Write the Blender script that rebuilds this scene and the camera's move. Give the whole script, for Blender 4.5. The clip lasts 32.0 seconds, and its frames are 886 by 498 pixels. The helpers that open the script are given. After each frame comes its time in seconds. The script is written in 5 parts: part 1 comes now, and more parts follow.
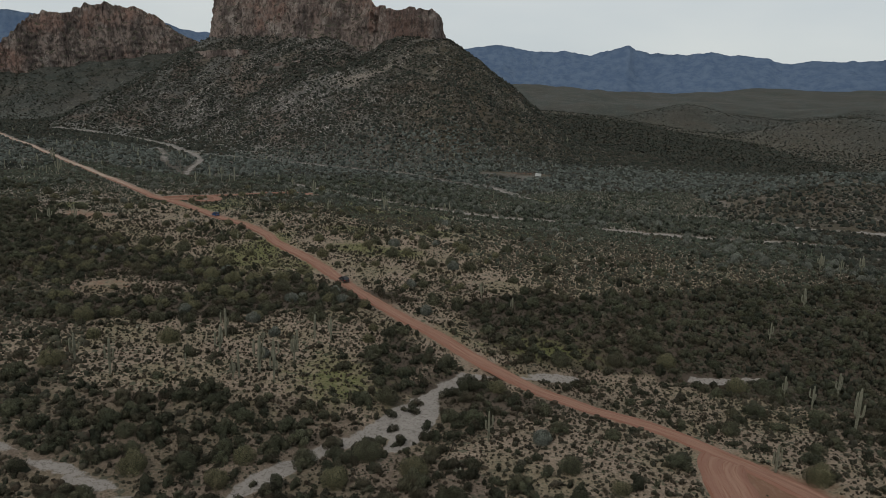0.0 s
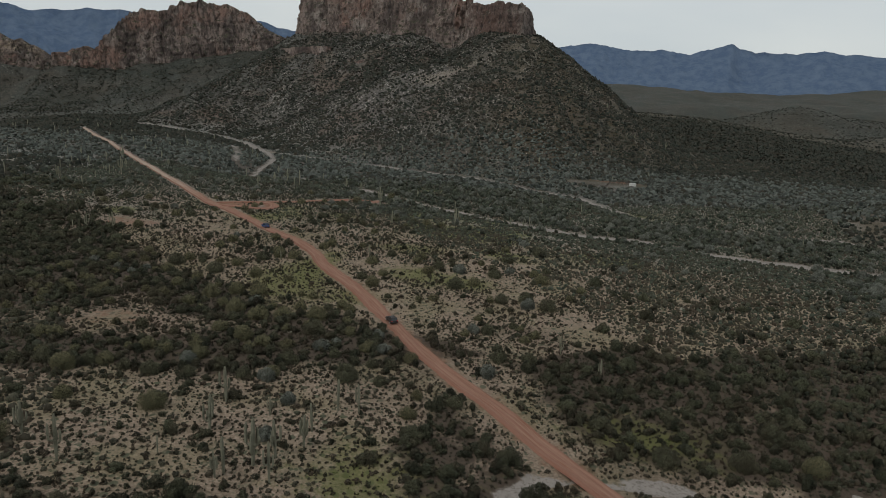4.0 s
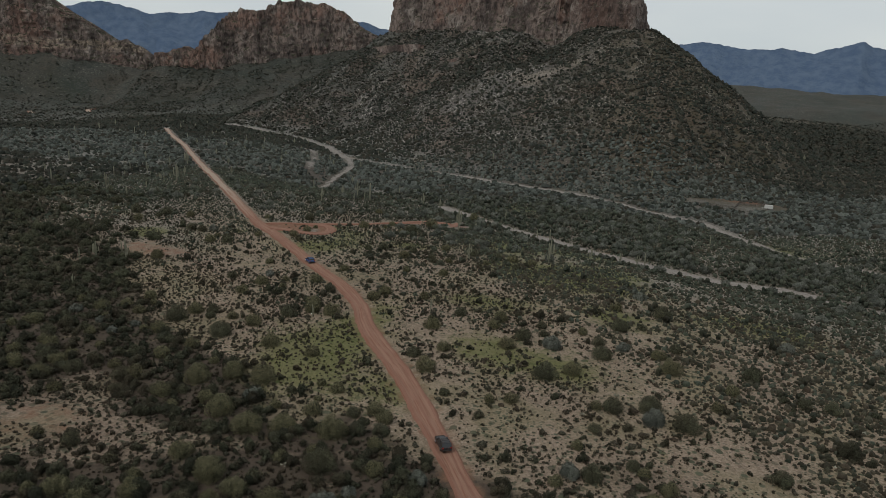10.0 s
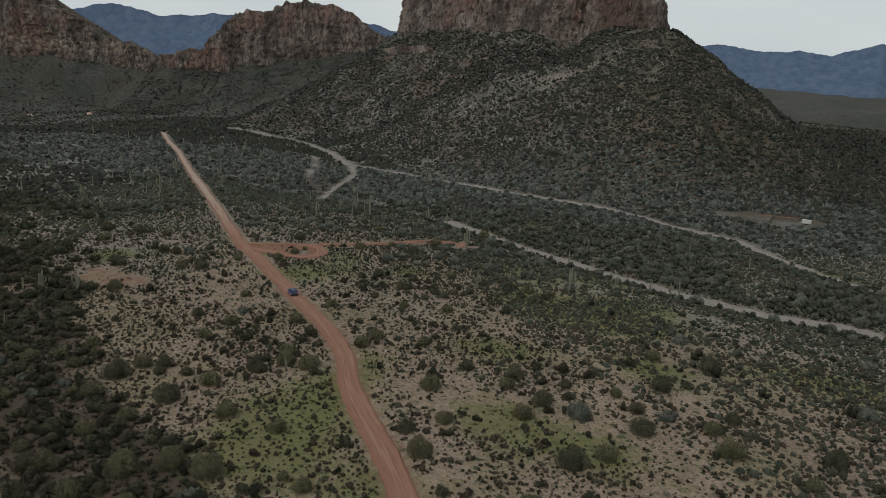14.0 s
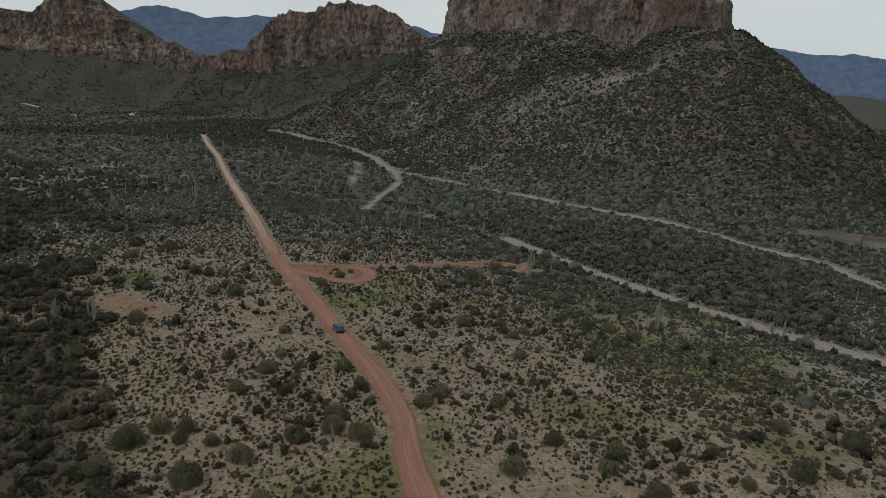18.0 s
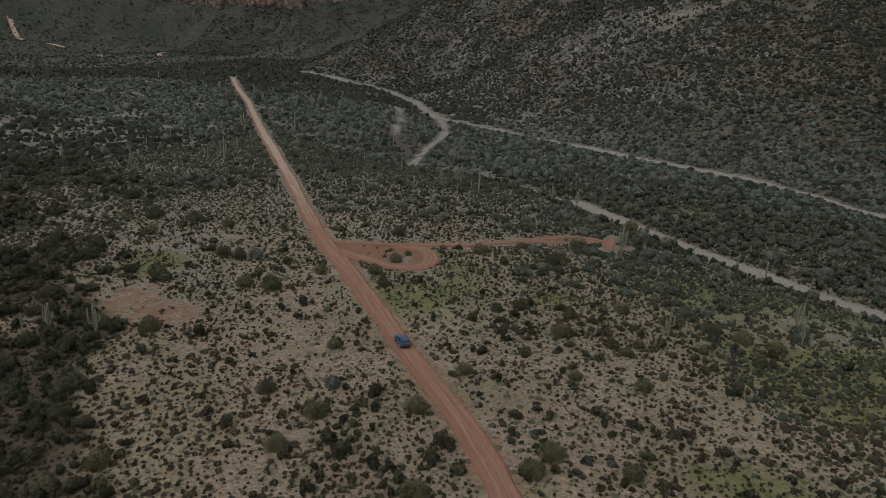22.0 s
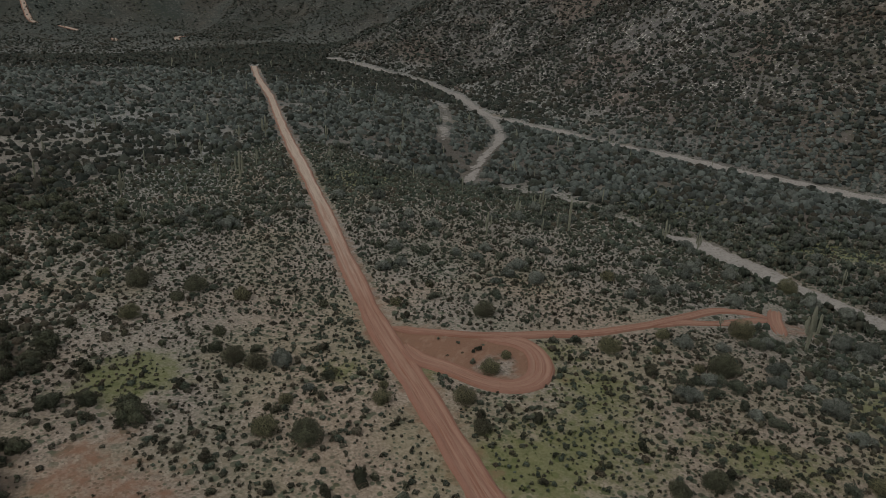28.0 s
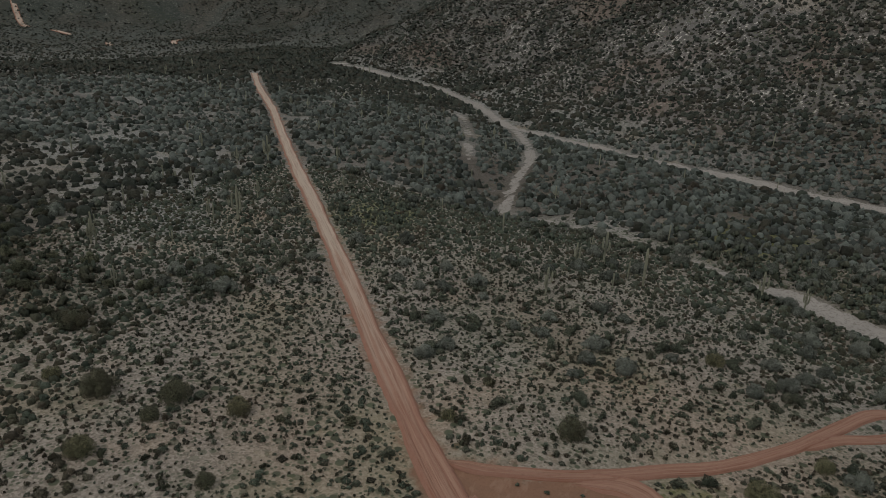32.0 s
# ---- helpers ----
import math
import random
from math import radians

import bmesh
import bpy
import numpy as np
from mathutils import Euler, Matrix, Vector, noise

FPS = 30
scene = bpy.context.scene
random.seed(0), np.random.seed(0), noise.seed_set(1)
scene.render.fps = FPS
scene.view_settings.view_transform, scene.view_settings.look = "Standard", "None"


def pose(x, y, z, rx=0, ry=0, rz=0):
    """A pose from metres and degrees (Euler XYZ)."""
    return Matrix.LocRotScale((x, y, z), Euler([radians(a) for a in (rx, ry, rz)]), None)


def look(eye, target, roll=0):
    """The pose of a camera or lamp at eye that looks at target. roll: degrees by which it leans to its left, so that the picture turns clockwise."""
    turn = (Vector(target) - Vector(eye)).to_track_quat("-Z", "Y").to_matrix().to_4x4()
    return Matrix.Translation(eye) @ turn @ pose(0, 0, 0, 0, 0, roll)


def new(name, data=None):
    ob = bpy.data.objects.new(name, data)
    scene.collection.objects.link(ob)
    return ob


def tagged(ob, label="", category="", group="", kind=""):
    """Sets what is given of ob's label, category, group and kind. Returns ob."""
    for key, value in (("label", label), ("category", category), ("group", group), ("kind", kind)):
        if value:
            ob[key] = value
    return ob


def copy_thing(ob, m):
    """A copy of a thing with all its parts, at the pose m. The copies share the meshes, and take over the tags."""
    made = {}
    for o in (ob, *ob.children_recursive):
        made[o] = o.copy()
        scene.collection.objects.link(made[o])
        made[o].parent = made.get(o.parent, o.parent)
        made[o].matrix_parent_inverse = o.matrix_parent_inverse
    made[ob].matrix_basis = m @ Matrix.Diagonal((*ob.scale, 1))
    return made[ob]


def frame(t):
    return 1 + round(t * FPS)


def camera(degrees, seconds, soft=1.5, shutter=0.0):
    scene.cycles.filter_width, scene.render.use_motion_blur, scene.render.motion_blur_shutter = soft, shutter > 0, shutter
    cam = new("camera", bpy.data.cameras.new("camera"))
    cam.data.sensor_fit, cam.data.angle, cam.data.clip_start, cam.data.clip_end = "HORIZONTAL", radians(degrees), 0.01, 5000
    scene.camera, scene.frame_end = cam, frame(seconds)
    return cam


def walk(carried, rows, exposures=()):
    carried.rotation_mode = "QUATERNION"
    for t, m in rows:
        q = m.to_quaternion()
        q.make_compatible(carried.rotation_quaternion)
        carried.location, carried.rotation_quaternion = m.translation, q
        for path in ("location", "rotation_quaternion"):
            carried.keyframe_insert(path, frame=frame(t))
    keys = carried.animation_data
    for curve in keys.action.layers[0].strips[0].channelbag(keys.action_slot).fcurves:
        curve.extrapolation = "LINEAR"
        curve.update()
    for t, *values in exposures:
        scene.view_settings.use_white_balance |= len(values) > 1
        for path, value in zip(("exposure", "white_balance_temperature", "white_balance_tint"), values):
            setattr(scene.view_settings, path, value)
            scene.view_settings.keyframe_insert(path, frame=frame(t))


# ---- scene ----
cam = camera(65.6, 32.0, soft=0.55)
METRES, EYE, TILT, LEAN, TURN = 312.0, 58.6, 0.0, 1.7, 0.0
ROWS = [
    (0.0, 0.0, 0.0, 0.0, 0.74, -12.56, -3.34),
    (0.5, 0.0018, 0.0173, 0.0002, 1.61, -12.64, -3.42),
    (1.0, 0.0033, 0.0346, 0.0004, 2.51, -12.71, -3.51),
    (1.5, 0.0048, 0.0521, 0.0006, 3.5, -12.8, -3.59),
    (2.0, 0.0059, 0.0696, 0.0006, 4.5, -12.86, -3.65),
    (2.5, 0.0067, 0.0868, 0.0008, 5.45, -12.93, -3.71),
    (3.0, 0.0073, 0.104, 0.001, 6.32, -12.99, -3.76),
    (3.5, 0.0075, 0.1211, 0.0012, 7.19, -13.04, -3.8),
    (5.5, 0.0051, 0.1884, 0.0016, 10.65, -13.26, -3.98),
    (6.0, 0.0037, 0.2052, 0.0017, 11.53, -13.32, -4.01),
    (6.5, 0.0021, 0.222, 0.0018, 12.43, -13.36, -4.04),
    (7.0, 0.0003, 0.2388, 0.002, 13.33, -13.43, -4.03),
    (7.5, -0.0017, 0.2556, 0.002, 14.15, -13.47, -4.03),
    (8.0, -0.0043, 0.2723, 0.0022, 14.81, -13.52, -4.04),
    (8.5, -0.0067, 0.289, 0.0023, 15.3, -13.56, -4.04),
    (9.0, -0.0099, 0.3057, 0.0024, 15.59, -13.57, -4.0),
    (9.5, -0.013, 0.3224, 0.0026, 15.93, -13.59, -3.99),
    (10.0, -0.0165, 0.3391, 0.0027, 16.2, -13.6, -3.98),
    (10.5, -0.02, 0.3554, 0.0029, 16.37, -13.6, -3.94),
    (11.0, -0.0234, 0.3712, 0.0035, 16.48, -13.57, -3.9),
    (11.5, -0.0267, 0.386, 0.0035, 16.58, -13.53, -3.93),
    (12.0, -0.0298, 0.3994, 0.0038, 16.64, -13.5, -3.91),
    (12.5, -0.0325, 0.4115, 0.0038, 16.68, -13.47, -3.92),
    (13.0, -0.035, 0.4219, 0.0041, 16.72, -13.47, -3.9),
    (13.5, -0.0373, 0.431, 0.004, 16.87, -13.44, -3.96),
    (14.0, -0.0397, 0.4392, 0.0041, 17.13, -13.47, -4.03),
    (14.5, -0.0426, 0.4471, 0.0041, 17.39, -13.47, -4.11),
    (16.5, -0.0653, 0.4838, 0.004, 18.81, -13.49, -4.3),
    (17.0, -0.0734, 0.4948, 0.0039, 19.13, -13.49, -4.31),
    (17.5, -0.0824, 0.5061, 0.0037, 19.49, -13.49, -4.34),
    (18.0, -0.0922, 0.5178, 0.0034, 20.27, -13.52, -4.34),
    (18.5, -0.1023, 0.5299, 0.0033, 21.29, -13.56, -4.35),
    (19.0, -0.1125, 0.5422, 0.0031, 22.05, -13.59, -4.3),
    (19.5, -0.1224, 0.5548, 0.003, 22.45, -13.62, -4.26),
    (20.0, -0.1322, 0.5677, 0.0028, 22.49, -13.63, -4.22),
    (20.5, -0.1419, 0.5808, 0.0022, 22.56, -13.9, -4.14),
    (21.0, -0.1513, 0.5939, 0.0016, 22.68, -14.9, -4.12),
    (21.5, -0.1608, 0.6074, 0.0017, 22.76, -16.85, -4.04),
    (22.0, -0.1702, 0.621, 0.0015, 22.86, -18.65, -3.98),
    (22.5, -0.1797, 0.6347, 0.0018, 22.93, -20.19, -3.98),
    (23.0, -0.1883, 0.6475, 0.0019, 22.97, -20.3, -3.97),
    (23.5, -0.1978, 0.661, 0.0018, 23.01, -20.28, -3.98),
    (24.0, -0.2075, 0.6748, 0.0013, 23.06, -20.24, -3.98),
    (24.5, -0.2175, 0.6884, 0.0011, 23.09, -20.22, -3.98),
    (25.0, -0.2276, 0.702, 0.0009, 23.12, -20.22, -3.96),
    (25.5, -0.2381, 0.7155, 0.0005, 23.14, -20.2, -3.93),
    (27.5, -0.2827, 0.7679, -0.0006, 24.62, -20.22, -4.01),
    (28.0, -0.2946, 0.7809, -0.001, 24.65, -20.22, -3.96),
    (28.5, -0.3064, 0.7939, -0.0013, 24.66, -20.19, -3.91),
    (29.0, -0.3176, 0.8068, -0.0016, 24.64, -20.2, -3.85),
    (29.5, -0.3283, 0.8196, -0.0019, 24.63, -20.22, -3.81),
    (30.0, -0.3384, 0.8324, -0.002, 24.65, -20.24, -3.76),
    (30.5, -0.3482, 0.8448, -0.0021, 24.64, -20.22, -3.72),
    (31.0, -0.3576, 0.8572, -0.0026, 24.64, -20.19, -3.67),
    (31.5, -0.3666, 0.8694, -0.0025, 24.66, -20.22, -3.67),
    (32.0, -0.3751, 0.8813, -0.0026, 24.67, -20.21, -3.61),
]
walk(cam, [(t, pose(0, 0, EYE, TILT, LEAN, TURN) @ pose(METRES * x, METRES * y, METRES * z, 90 + pitch, roll, yaw)) for t, x, y, z, yaw, pitch, roll in ROWS])

# ---- overcast daylight ----
SUN_ELEVATION, SUN_TURN = 52.0, 215.0
world = bpy.data.worlds.new("overcast_sky")
scene.world = world
world.use_nodes = True
wn, wl = world.node_tree.nodes, world.node_tree.links
sky = wn.new("ShaderNodeTexSky")
sky.sky_type, sky.sun_disc = "NISHITA", False
sky.sun_elevation, sky.sun_rotation = radians(SUN_ELEVATION), radians(SUN_TURN)
dim = wn.new("ShaderNodeVectorMath")
dim.operation = "SCALE"
dim.inputs["Scale"].default_value = 0.10
wl.new(sky.outputs[0], dim.inputs[0])
wco = wn.new("ShaderNodeTexCoord")
wmap = wn.new("ShaderNodeMapping")
wmap.inputs["Scale"].default_value = (1.0, 1.0, 3.5)
wl.new(wco.outputs["Generated"], wmap.inputs[0])
cloud = wn.new("ShaderNodeTexNoise")
cloud.inputs["Scale"].default_value, cloud.inputs["Detail"].default_value = 2.2, 5.0
wl.new(wmap.outputs[0], cloud.inputs["Vector"])
cramp = wn.new("ShaderNodeValToRGB")
cramp.color_ramp.elements[0].position, cramp.color_ramp.elements[0].color = 0.3, (0.56, 0.61, 0.635, 1)
cramp.color_ramp.elements[1].position, cramp.color_ramp.elements[1].color = 0.7, (0.68, 0.71, 0.70, 1)
wl.new(cloud.outputs["Fac"], cramp.inputs[0])
wmix = wn.new("ShaderNodeMixRGB")
wmix.inputs[0].default_value = 0.9
wl.new(dim.outputs[0], wmix.inputs[1])
wl.new(cramp.outputs[0], wmix.inputs[2])
wl.new(wmix.outputs[0], wn["Background"].inputs[0])
wn["Background"].inputs[1].default_value = 0.96
sun = new("sun", bpy.data.lights.new("sun", "SUN"))
sun.data.energy, sun.data.angle, sun.data.color = 1.2, radians(10), (1.0, 0.96, 0.9)
sun.matrix_world = look((0, 0, 300), (-300 * math.sin(radians(SUN_TURN)) / math.tan(radians(SUN_ELEVATION)), -300 * math.cos(radians(SUN_TURN)) / math.tan(radians(SUN_ELEVATION)), 0))

# ---- materials ----
class Nodes:
    """Shorthand for wiring one node material."""

    def __init__(self, name, roughness=0.9, metallic=0.0, specular=0.3):
        self.mat = bpy.data.materials.new(name)
        self.mat.use_nodes = True
        self.tree = self.mat.node_tree
        self.bsdf = self.tree.nodes["Principled BSDF"]
        self.bsdf.inputs["Roughness"].default_value = roughness
        self.bsdf.inputs["Metallic"].default_value = metallic
        self.bsdf.inputs["Specular IOR Level"].default_value = specular
        self.co = self.tree.nodes.new("ShaderNodeNewGeometry").outputs["Position"]

    def node(self, kind, **inputs):
        n = self.tree.nodes.new(kind)
        for k, v in inputs.items():
            self.put(n, k.replace("_", " "), v)
        return n

    def put(self, n, key, v):
        socket = n.inputs[int(key) if key.isdigit() else key]
        if isinstance(v, bpy.types.NodeSocket):
            self.tree.links.new(v, socket)
        else:
            socket.default_value = v

    def noise(self, scale, detail=4.0, rough=0.55, co=None, squash=None):
        co = self.co if co is None else co
        if squash:
            mp = self.node("ShaderNodeMapping", Scale=squash, Vector=co)
            co = mp.outputs[0]
        return self.node("ShaderNodeTexNoise", Vector=co, Scale=scale, Detail=detail, Roughness=rough).outputs["Fac"]

    def cells(self, scale, out="Color", feature="F1"):
        n = self.node("ShaderNodeTexVoronoi", Vector=self.co, Scale=scale)
        n.feature = feature
        return n.outputs[out]

    def attr(self, name):
        n = self.node("ShaderNodeAttribute")
        n.attribute_name = name
        return n.outputs["Fac"]

    def math(self, op, a, b=0.0, c=0.0):
        n = self.tree.nodes.new("ShaderNodeMath")
        n.operation = op
        for i, v in enumerate((a, b, c)):
            self.put(n, str(i), v)
        return n.outputs[0]

    def ramp(self, fac, lo, hi, a=0.0, b=1.0):
        n = self.node("ShaderNodeMapRange", Value=fac)
        for k, v in (("From Min", lo), ("From Max", hi), ("To Min", a), ("To Max", b)):
            n.inputs[k].default_value = v
        n.interpolation_type = "SMOOTHSTEP"
        return n.outputs[0]

    def mix(self, fac, a, b, kind="MIX"):
        n = self.tree.nodes.new("ShaderNodeMixRGB")
        n.blend_type = kind
        for i, v in enumerate((fac, a, b)):
            self.put(n, str(i), (*v, 1) if isinstance(v, tuple) else v)
        return n.outputs[0]

    def bump(self, fac, strength, distance):
        n = self.node("ShaderNodeBump", Height=fac, Strength=strength, Distance=distance)
        self.tree.links.new(n.outputs[0], self.bsdf.inputs["Normal"])

    def done(self, colour):
        self.put(self.bsdf, "Base Color", (*colour, 1) if isinstance(colour, tuple) else colour)
        return self.mat


def dirt_mix(m, tone):
    """Red clay that pales to tan dust where it is packed."""
    red = m.mix(m.noise(0.25, 5), (0.27, 0.125, 0.075), (0.31, 0.17, 0.115))
    red = m.mix(m.ramp(m.noise(2.5, 4), 0.45, 0.7), red, (0.215, 0.095, 0.058))
    return m.mix(tone, red, m.mix(m.noise(0.6, 4), (0.33, 0.24, 0.185), (0.27, 0.18, 0.135)))


def make_ground_material():
    m = Nodes("desert_ground", 0.95, 0, 0.15)
    big, mid, fine = m.noise(0.03, 4), m.noise(0.22, 5), m.noise(1.8, 5, 0.65)
    soil = m.mix(m.ramp(big, 0.35, 0.65), (0.255, 0.189, 0.135), (0.206, 0.148, 0.104))
    soil = m.mix(m.ramp(mid, 0.45, 0.68), soil, (0.17, 0.119, 0.088))
    stones = m.node("ShaderNodeSeparateColor", Color=m.cells(3.2)).outputs[0]
    soil = m.mix(0.5, soil, m.mix(stones, (0.085, 0.065, 0.05), (0.345, 0.277, 0.217)))
    soil = m.mix(m.ramp(m.noise(5.0, 2), 0.56, 0.74, 0, 0.45), soil, (0.35, 0.29, 0.235))
    soil = m.mix(m.ramp(m.noise(2.4, 6, 0.75), 0.53, 0.62, 0, 0.4), soil, (0.085, 0.07, 0.048))
    soil = m.mix(m.ramp(fine, 0.55, 0.78, 0, 0.6), soil, (0.10, 0.08, 0.065))
    # Slope soil greyed and cooled: distance haze put into its colour.
    slope = m.mix(m.ramp(mid, 0.35, 0.7), (0.125, 0.114, 0.107), (0.074, 0.067, 0.063))
    pale = m.ramp(m.math("MULTIPLY", m.cells(0.45, "Distance"), m.ramp(m.noise(0.05, 5), 0.4, 0.62, 2.2, 0.9)), 0.22, 0.42)
    slope = m.mix(m.math("MULTIPLY", m.math("SUBTRACT", 1.0, pale), 0.75), slope, (0.42, 0.385, 0.345))
    red_rock = m.ramp(m.noise(0.018, 5), 0.5, 0.66)
    slope = m.mix(m.math("MULTIPLY", red_rock, 0.6), slope, (0.14, 0.095, 0.076))
    scree = m.ramp(m.math("ADD", m.attr("scree"), m.math("MULTIPLY", m.math("SUBTRACT", m.noise(0.08, 6, 0.7), 0.5), 2.0)), 0.45, 0.85)
    slope = m.mix(m.math("MULTIPLY", scree, 0.6), slope, m.mix(m.cells(0.9), (0.15, 0.12, 0.10), (0.33, 0.285, 0.24)))
    soil = m.mix(m.ramp(m.noise(0.055, 5, 0.6), 0.44, 0.62, 0, 0.36), soil, m.mix(m.noise(0.9, 4), (0.095, 0.10, 0.042), (0.19, 0.165, 0.085)))
    # Greyer soil up the valley, with distance haze put into its far part.
    soil = m.mix(m.math("MULTIPLY", m.attr("grey"), m.ramp(m.noise(0.05, 4), 0.25, 0.5, 0.25, 0.8)), soil, m.mix(stones, (0.1, 0.096, 0.09), (0.24, 0.226, 0.209)))
    col = m.mix(m.attr("rocky"), soil, slope)
    # low herbs and seedlings, too small to stand as plants
    for size, crowd in ((1.25, 0.36), (0.7, 0.3), (0.4, 0.3)):
        grow = m.math("MULTIPLY", m.math("SUBTRACT", 1.0, m.ramp(m.cells(size, "Distance"), 0.22, crowd)), m.ramp(m.noise(0.09 * size, 4), 0.4, 0.56, 0.25, 0.95))
        col = m.mix(grow, col, m.mix(m.cells(size), (0.032, 0.036, 0.022), (0.085, 0.092, 0.06)))
    bushy = m.ramp(m.math("ADD", m.noise(0.28, 4, 0.7), m.math("MULTIPLY", m.noise(0.012, 4), 0.5)), 0.68, 0.8)
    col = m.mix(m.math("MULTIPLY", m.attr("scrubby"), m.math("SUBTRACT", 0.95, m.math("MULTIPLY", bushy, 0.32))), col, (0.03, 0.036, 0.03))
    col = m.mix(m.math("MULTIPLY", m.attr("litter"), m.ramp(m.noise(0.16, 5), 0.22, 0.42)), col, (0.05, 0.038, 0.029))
    # East ground coloured darker: dimmer light there put in, along with denser scrub.
    east_darkening = m.math("MULTIPLY", m.attr("east_dark"), m.ramp(m.noise(0.1, 5, 0.7), 0.4, 0.58, 0.95, 0.5))
    col = m.mix(east_darkening, col, m.mix(m.noise(0.04, 4), (0.05, 0.05, 0.03), (0.075, 0.054, 0.04)))
    ragged = m.math("MULTIPLY", m.math("SUBTRACT", m.noise(0.35, 5, 0.65), 0.5), 1.8)
    grass = m.mix(m.noise(0.5, 5), (0.06, 0.078, 0.022), (0.14, 0.135, 0.05))
    col = m.mix(m.math("MULTIPLY", m.ramp(m.math("ADD", m.attr("green"), ragged), 0.08, 0.95), 0.9), col, m.mix(0.18, grass, col))
    clay = m.ramp(m.math("ADD", m.attr("clay"), ragged), 0.2, 1.0)
    red_soil = m.mix(m.noise(0.6, 5), (0.195, 0.105, 0.068), (0.145, 0.083, 0.055))
    red_soil = m.mix(m.ramp(m.noise(2.6, 5, 0.7), 0.5, 0.64, 0, 0.6), red_soil, (0.14, 0.072, 0.047))
    red_soil = m.mix(m.ramp(m.noise(0.9, 4, 0.6, squash=(1, 0.35, 1)), 0.52, 0.66, 0, 0.35), red_soil, (0.245, 0.155, 0.11))
    col = m.mix(clay, col, red_soil)
    sand = m.mix(m.noise(0.35, 5), (0.28, 0.252, 0.226), (0.185, 0.165, 0.148))
    sand = m.mix(m.ramp(m.noise(1.5, 6, 0.75), 0.48, 0.62, 0, 0.75), sand, (0.105, 0.09, 0.078))
    wash = m.ramp(m.math("ADD", m.attr("sand"), m.math("MULTIPLY", ragged, 1.7)), -0.15, 0.3)
    col = m.mix(wash, col, sand)
    m.bump(m.math("ADD", m.noise(1.2, 6, 0.7), m.math("MULTIPLY", stones, 0.4)), 0.6, 0.35)
    return m.done(col)


def make_road_material():
    m = Nodes("red_dirt_road", 0.95, 0, 0.12)
    across, along = m.attr("across"), m.attr("along")
    strip = m.node("ShaderNodeCombineXYZ", X=m.math("MULTIPLY", across, 3.4), Y=m.math("MULTIPLY", along, 0.045)).outputs[0]
    fine = m.node("ShaderNodeCombineXYZ", X=m.math("MULTIPLY", across, 9.0), Y=m.math("MULTIPLY", along, 0.10)).outputs[0]
    broad, thin = m.noise(1.0, 4, 0.6, co=strip), m.noise(1.0, 4, 0.6, co=fine)
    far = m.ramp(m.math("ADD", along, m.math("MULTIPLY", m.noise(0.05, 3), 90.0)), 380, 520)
    inner = m.ramp(m.math("ABSOLUTE", across), 1.0, 0.6)
    red = m.mix(m.noise(0.9, 5, 0.65), (0.19, 0.093, 0.066), (0.23, 0.126, 0.092))
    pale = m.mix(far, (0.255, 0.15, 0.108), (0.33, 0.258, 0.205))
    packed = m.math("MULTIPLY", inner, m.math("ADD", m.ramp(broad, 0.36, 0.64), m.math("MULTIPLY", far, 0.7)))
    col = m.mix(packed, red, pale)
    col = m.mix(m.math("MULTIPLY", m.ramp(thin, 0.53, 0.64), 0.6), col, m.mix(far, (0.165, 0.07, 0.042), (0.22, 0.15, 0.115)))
    col = m.mix(m.math("MULTIPLY", m.ramp(m.noise(4.0, 3), 0.6, 0.75), 0.5), col, (0.15, 0.075, 0.05))
    m.bump(m.math("ADD", m.math("MULTIPLY", thin, 1.5), m.noise(2.5, 5)), 0.7, 0.2)
    return m.done(col)


def make_leaf_material(name, dark, light, dry=(0.085, 0.058, 0.04), dryness=0.2, speckle=0.45, open_twigs=0.0):
    """Foliage; open_twigs: how much of it is gaps between the twigs."""
    m = Nodes(name, 0.8, 0, 0.15)
    col = m.mix(m.attr("tone"), dark, light)
    col = m.mix(m.ramp(m.noise(0.07, 3), 0.45, 0.7, 0, dryness), col, dry)
    rnd = m.node("ShaderNodeNewGeometry").outputs["Random Per Island"]
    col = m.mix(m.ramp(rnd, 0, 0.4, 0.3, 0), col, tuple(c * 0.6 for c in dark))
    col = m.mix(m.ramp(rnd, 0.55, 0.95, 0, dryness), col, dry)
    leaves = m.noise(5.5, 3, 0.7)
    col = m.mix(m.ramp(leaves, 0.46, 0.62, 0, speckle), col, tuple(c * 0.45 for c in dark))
    m.bump(leaves, 1.0, 0.35)
    if open_twigs:
        gaps = m.ramp(m.noise(6.0, 2, 0.75), open_twigs - 0.04, open_twigs + 0.04)
        m.put(m.bsdf, "Alpha", gaps)
    return m.done(col)


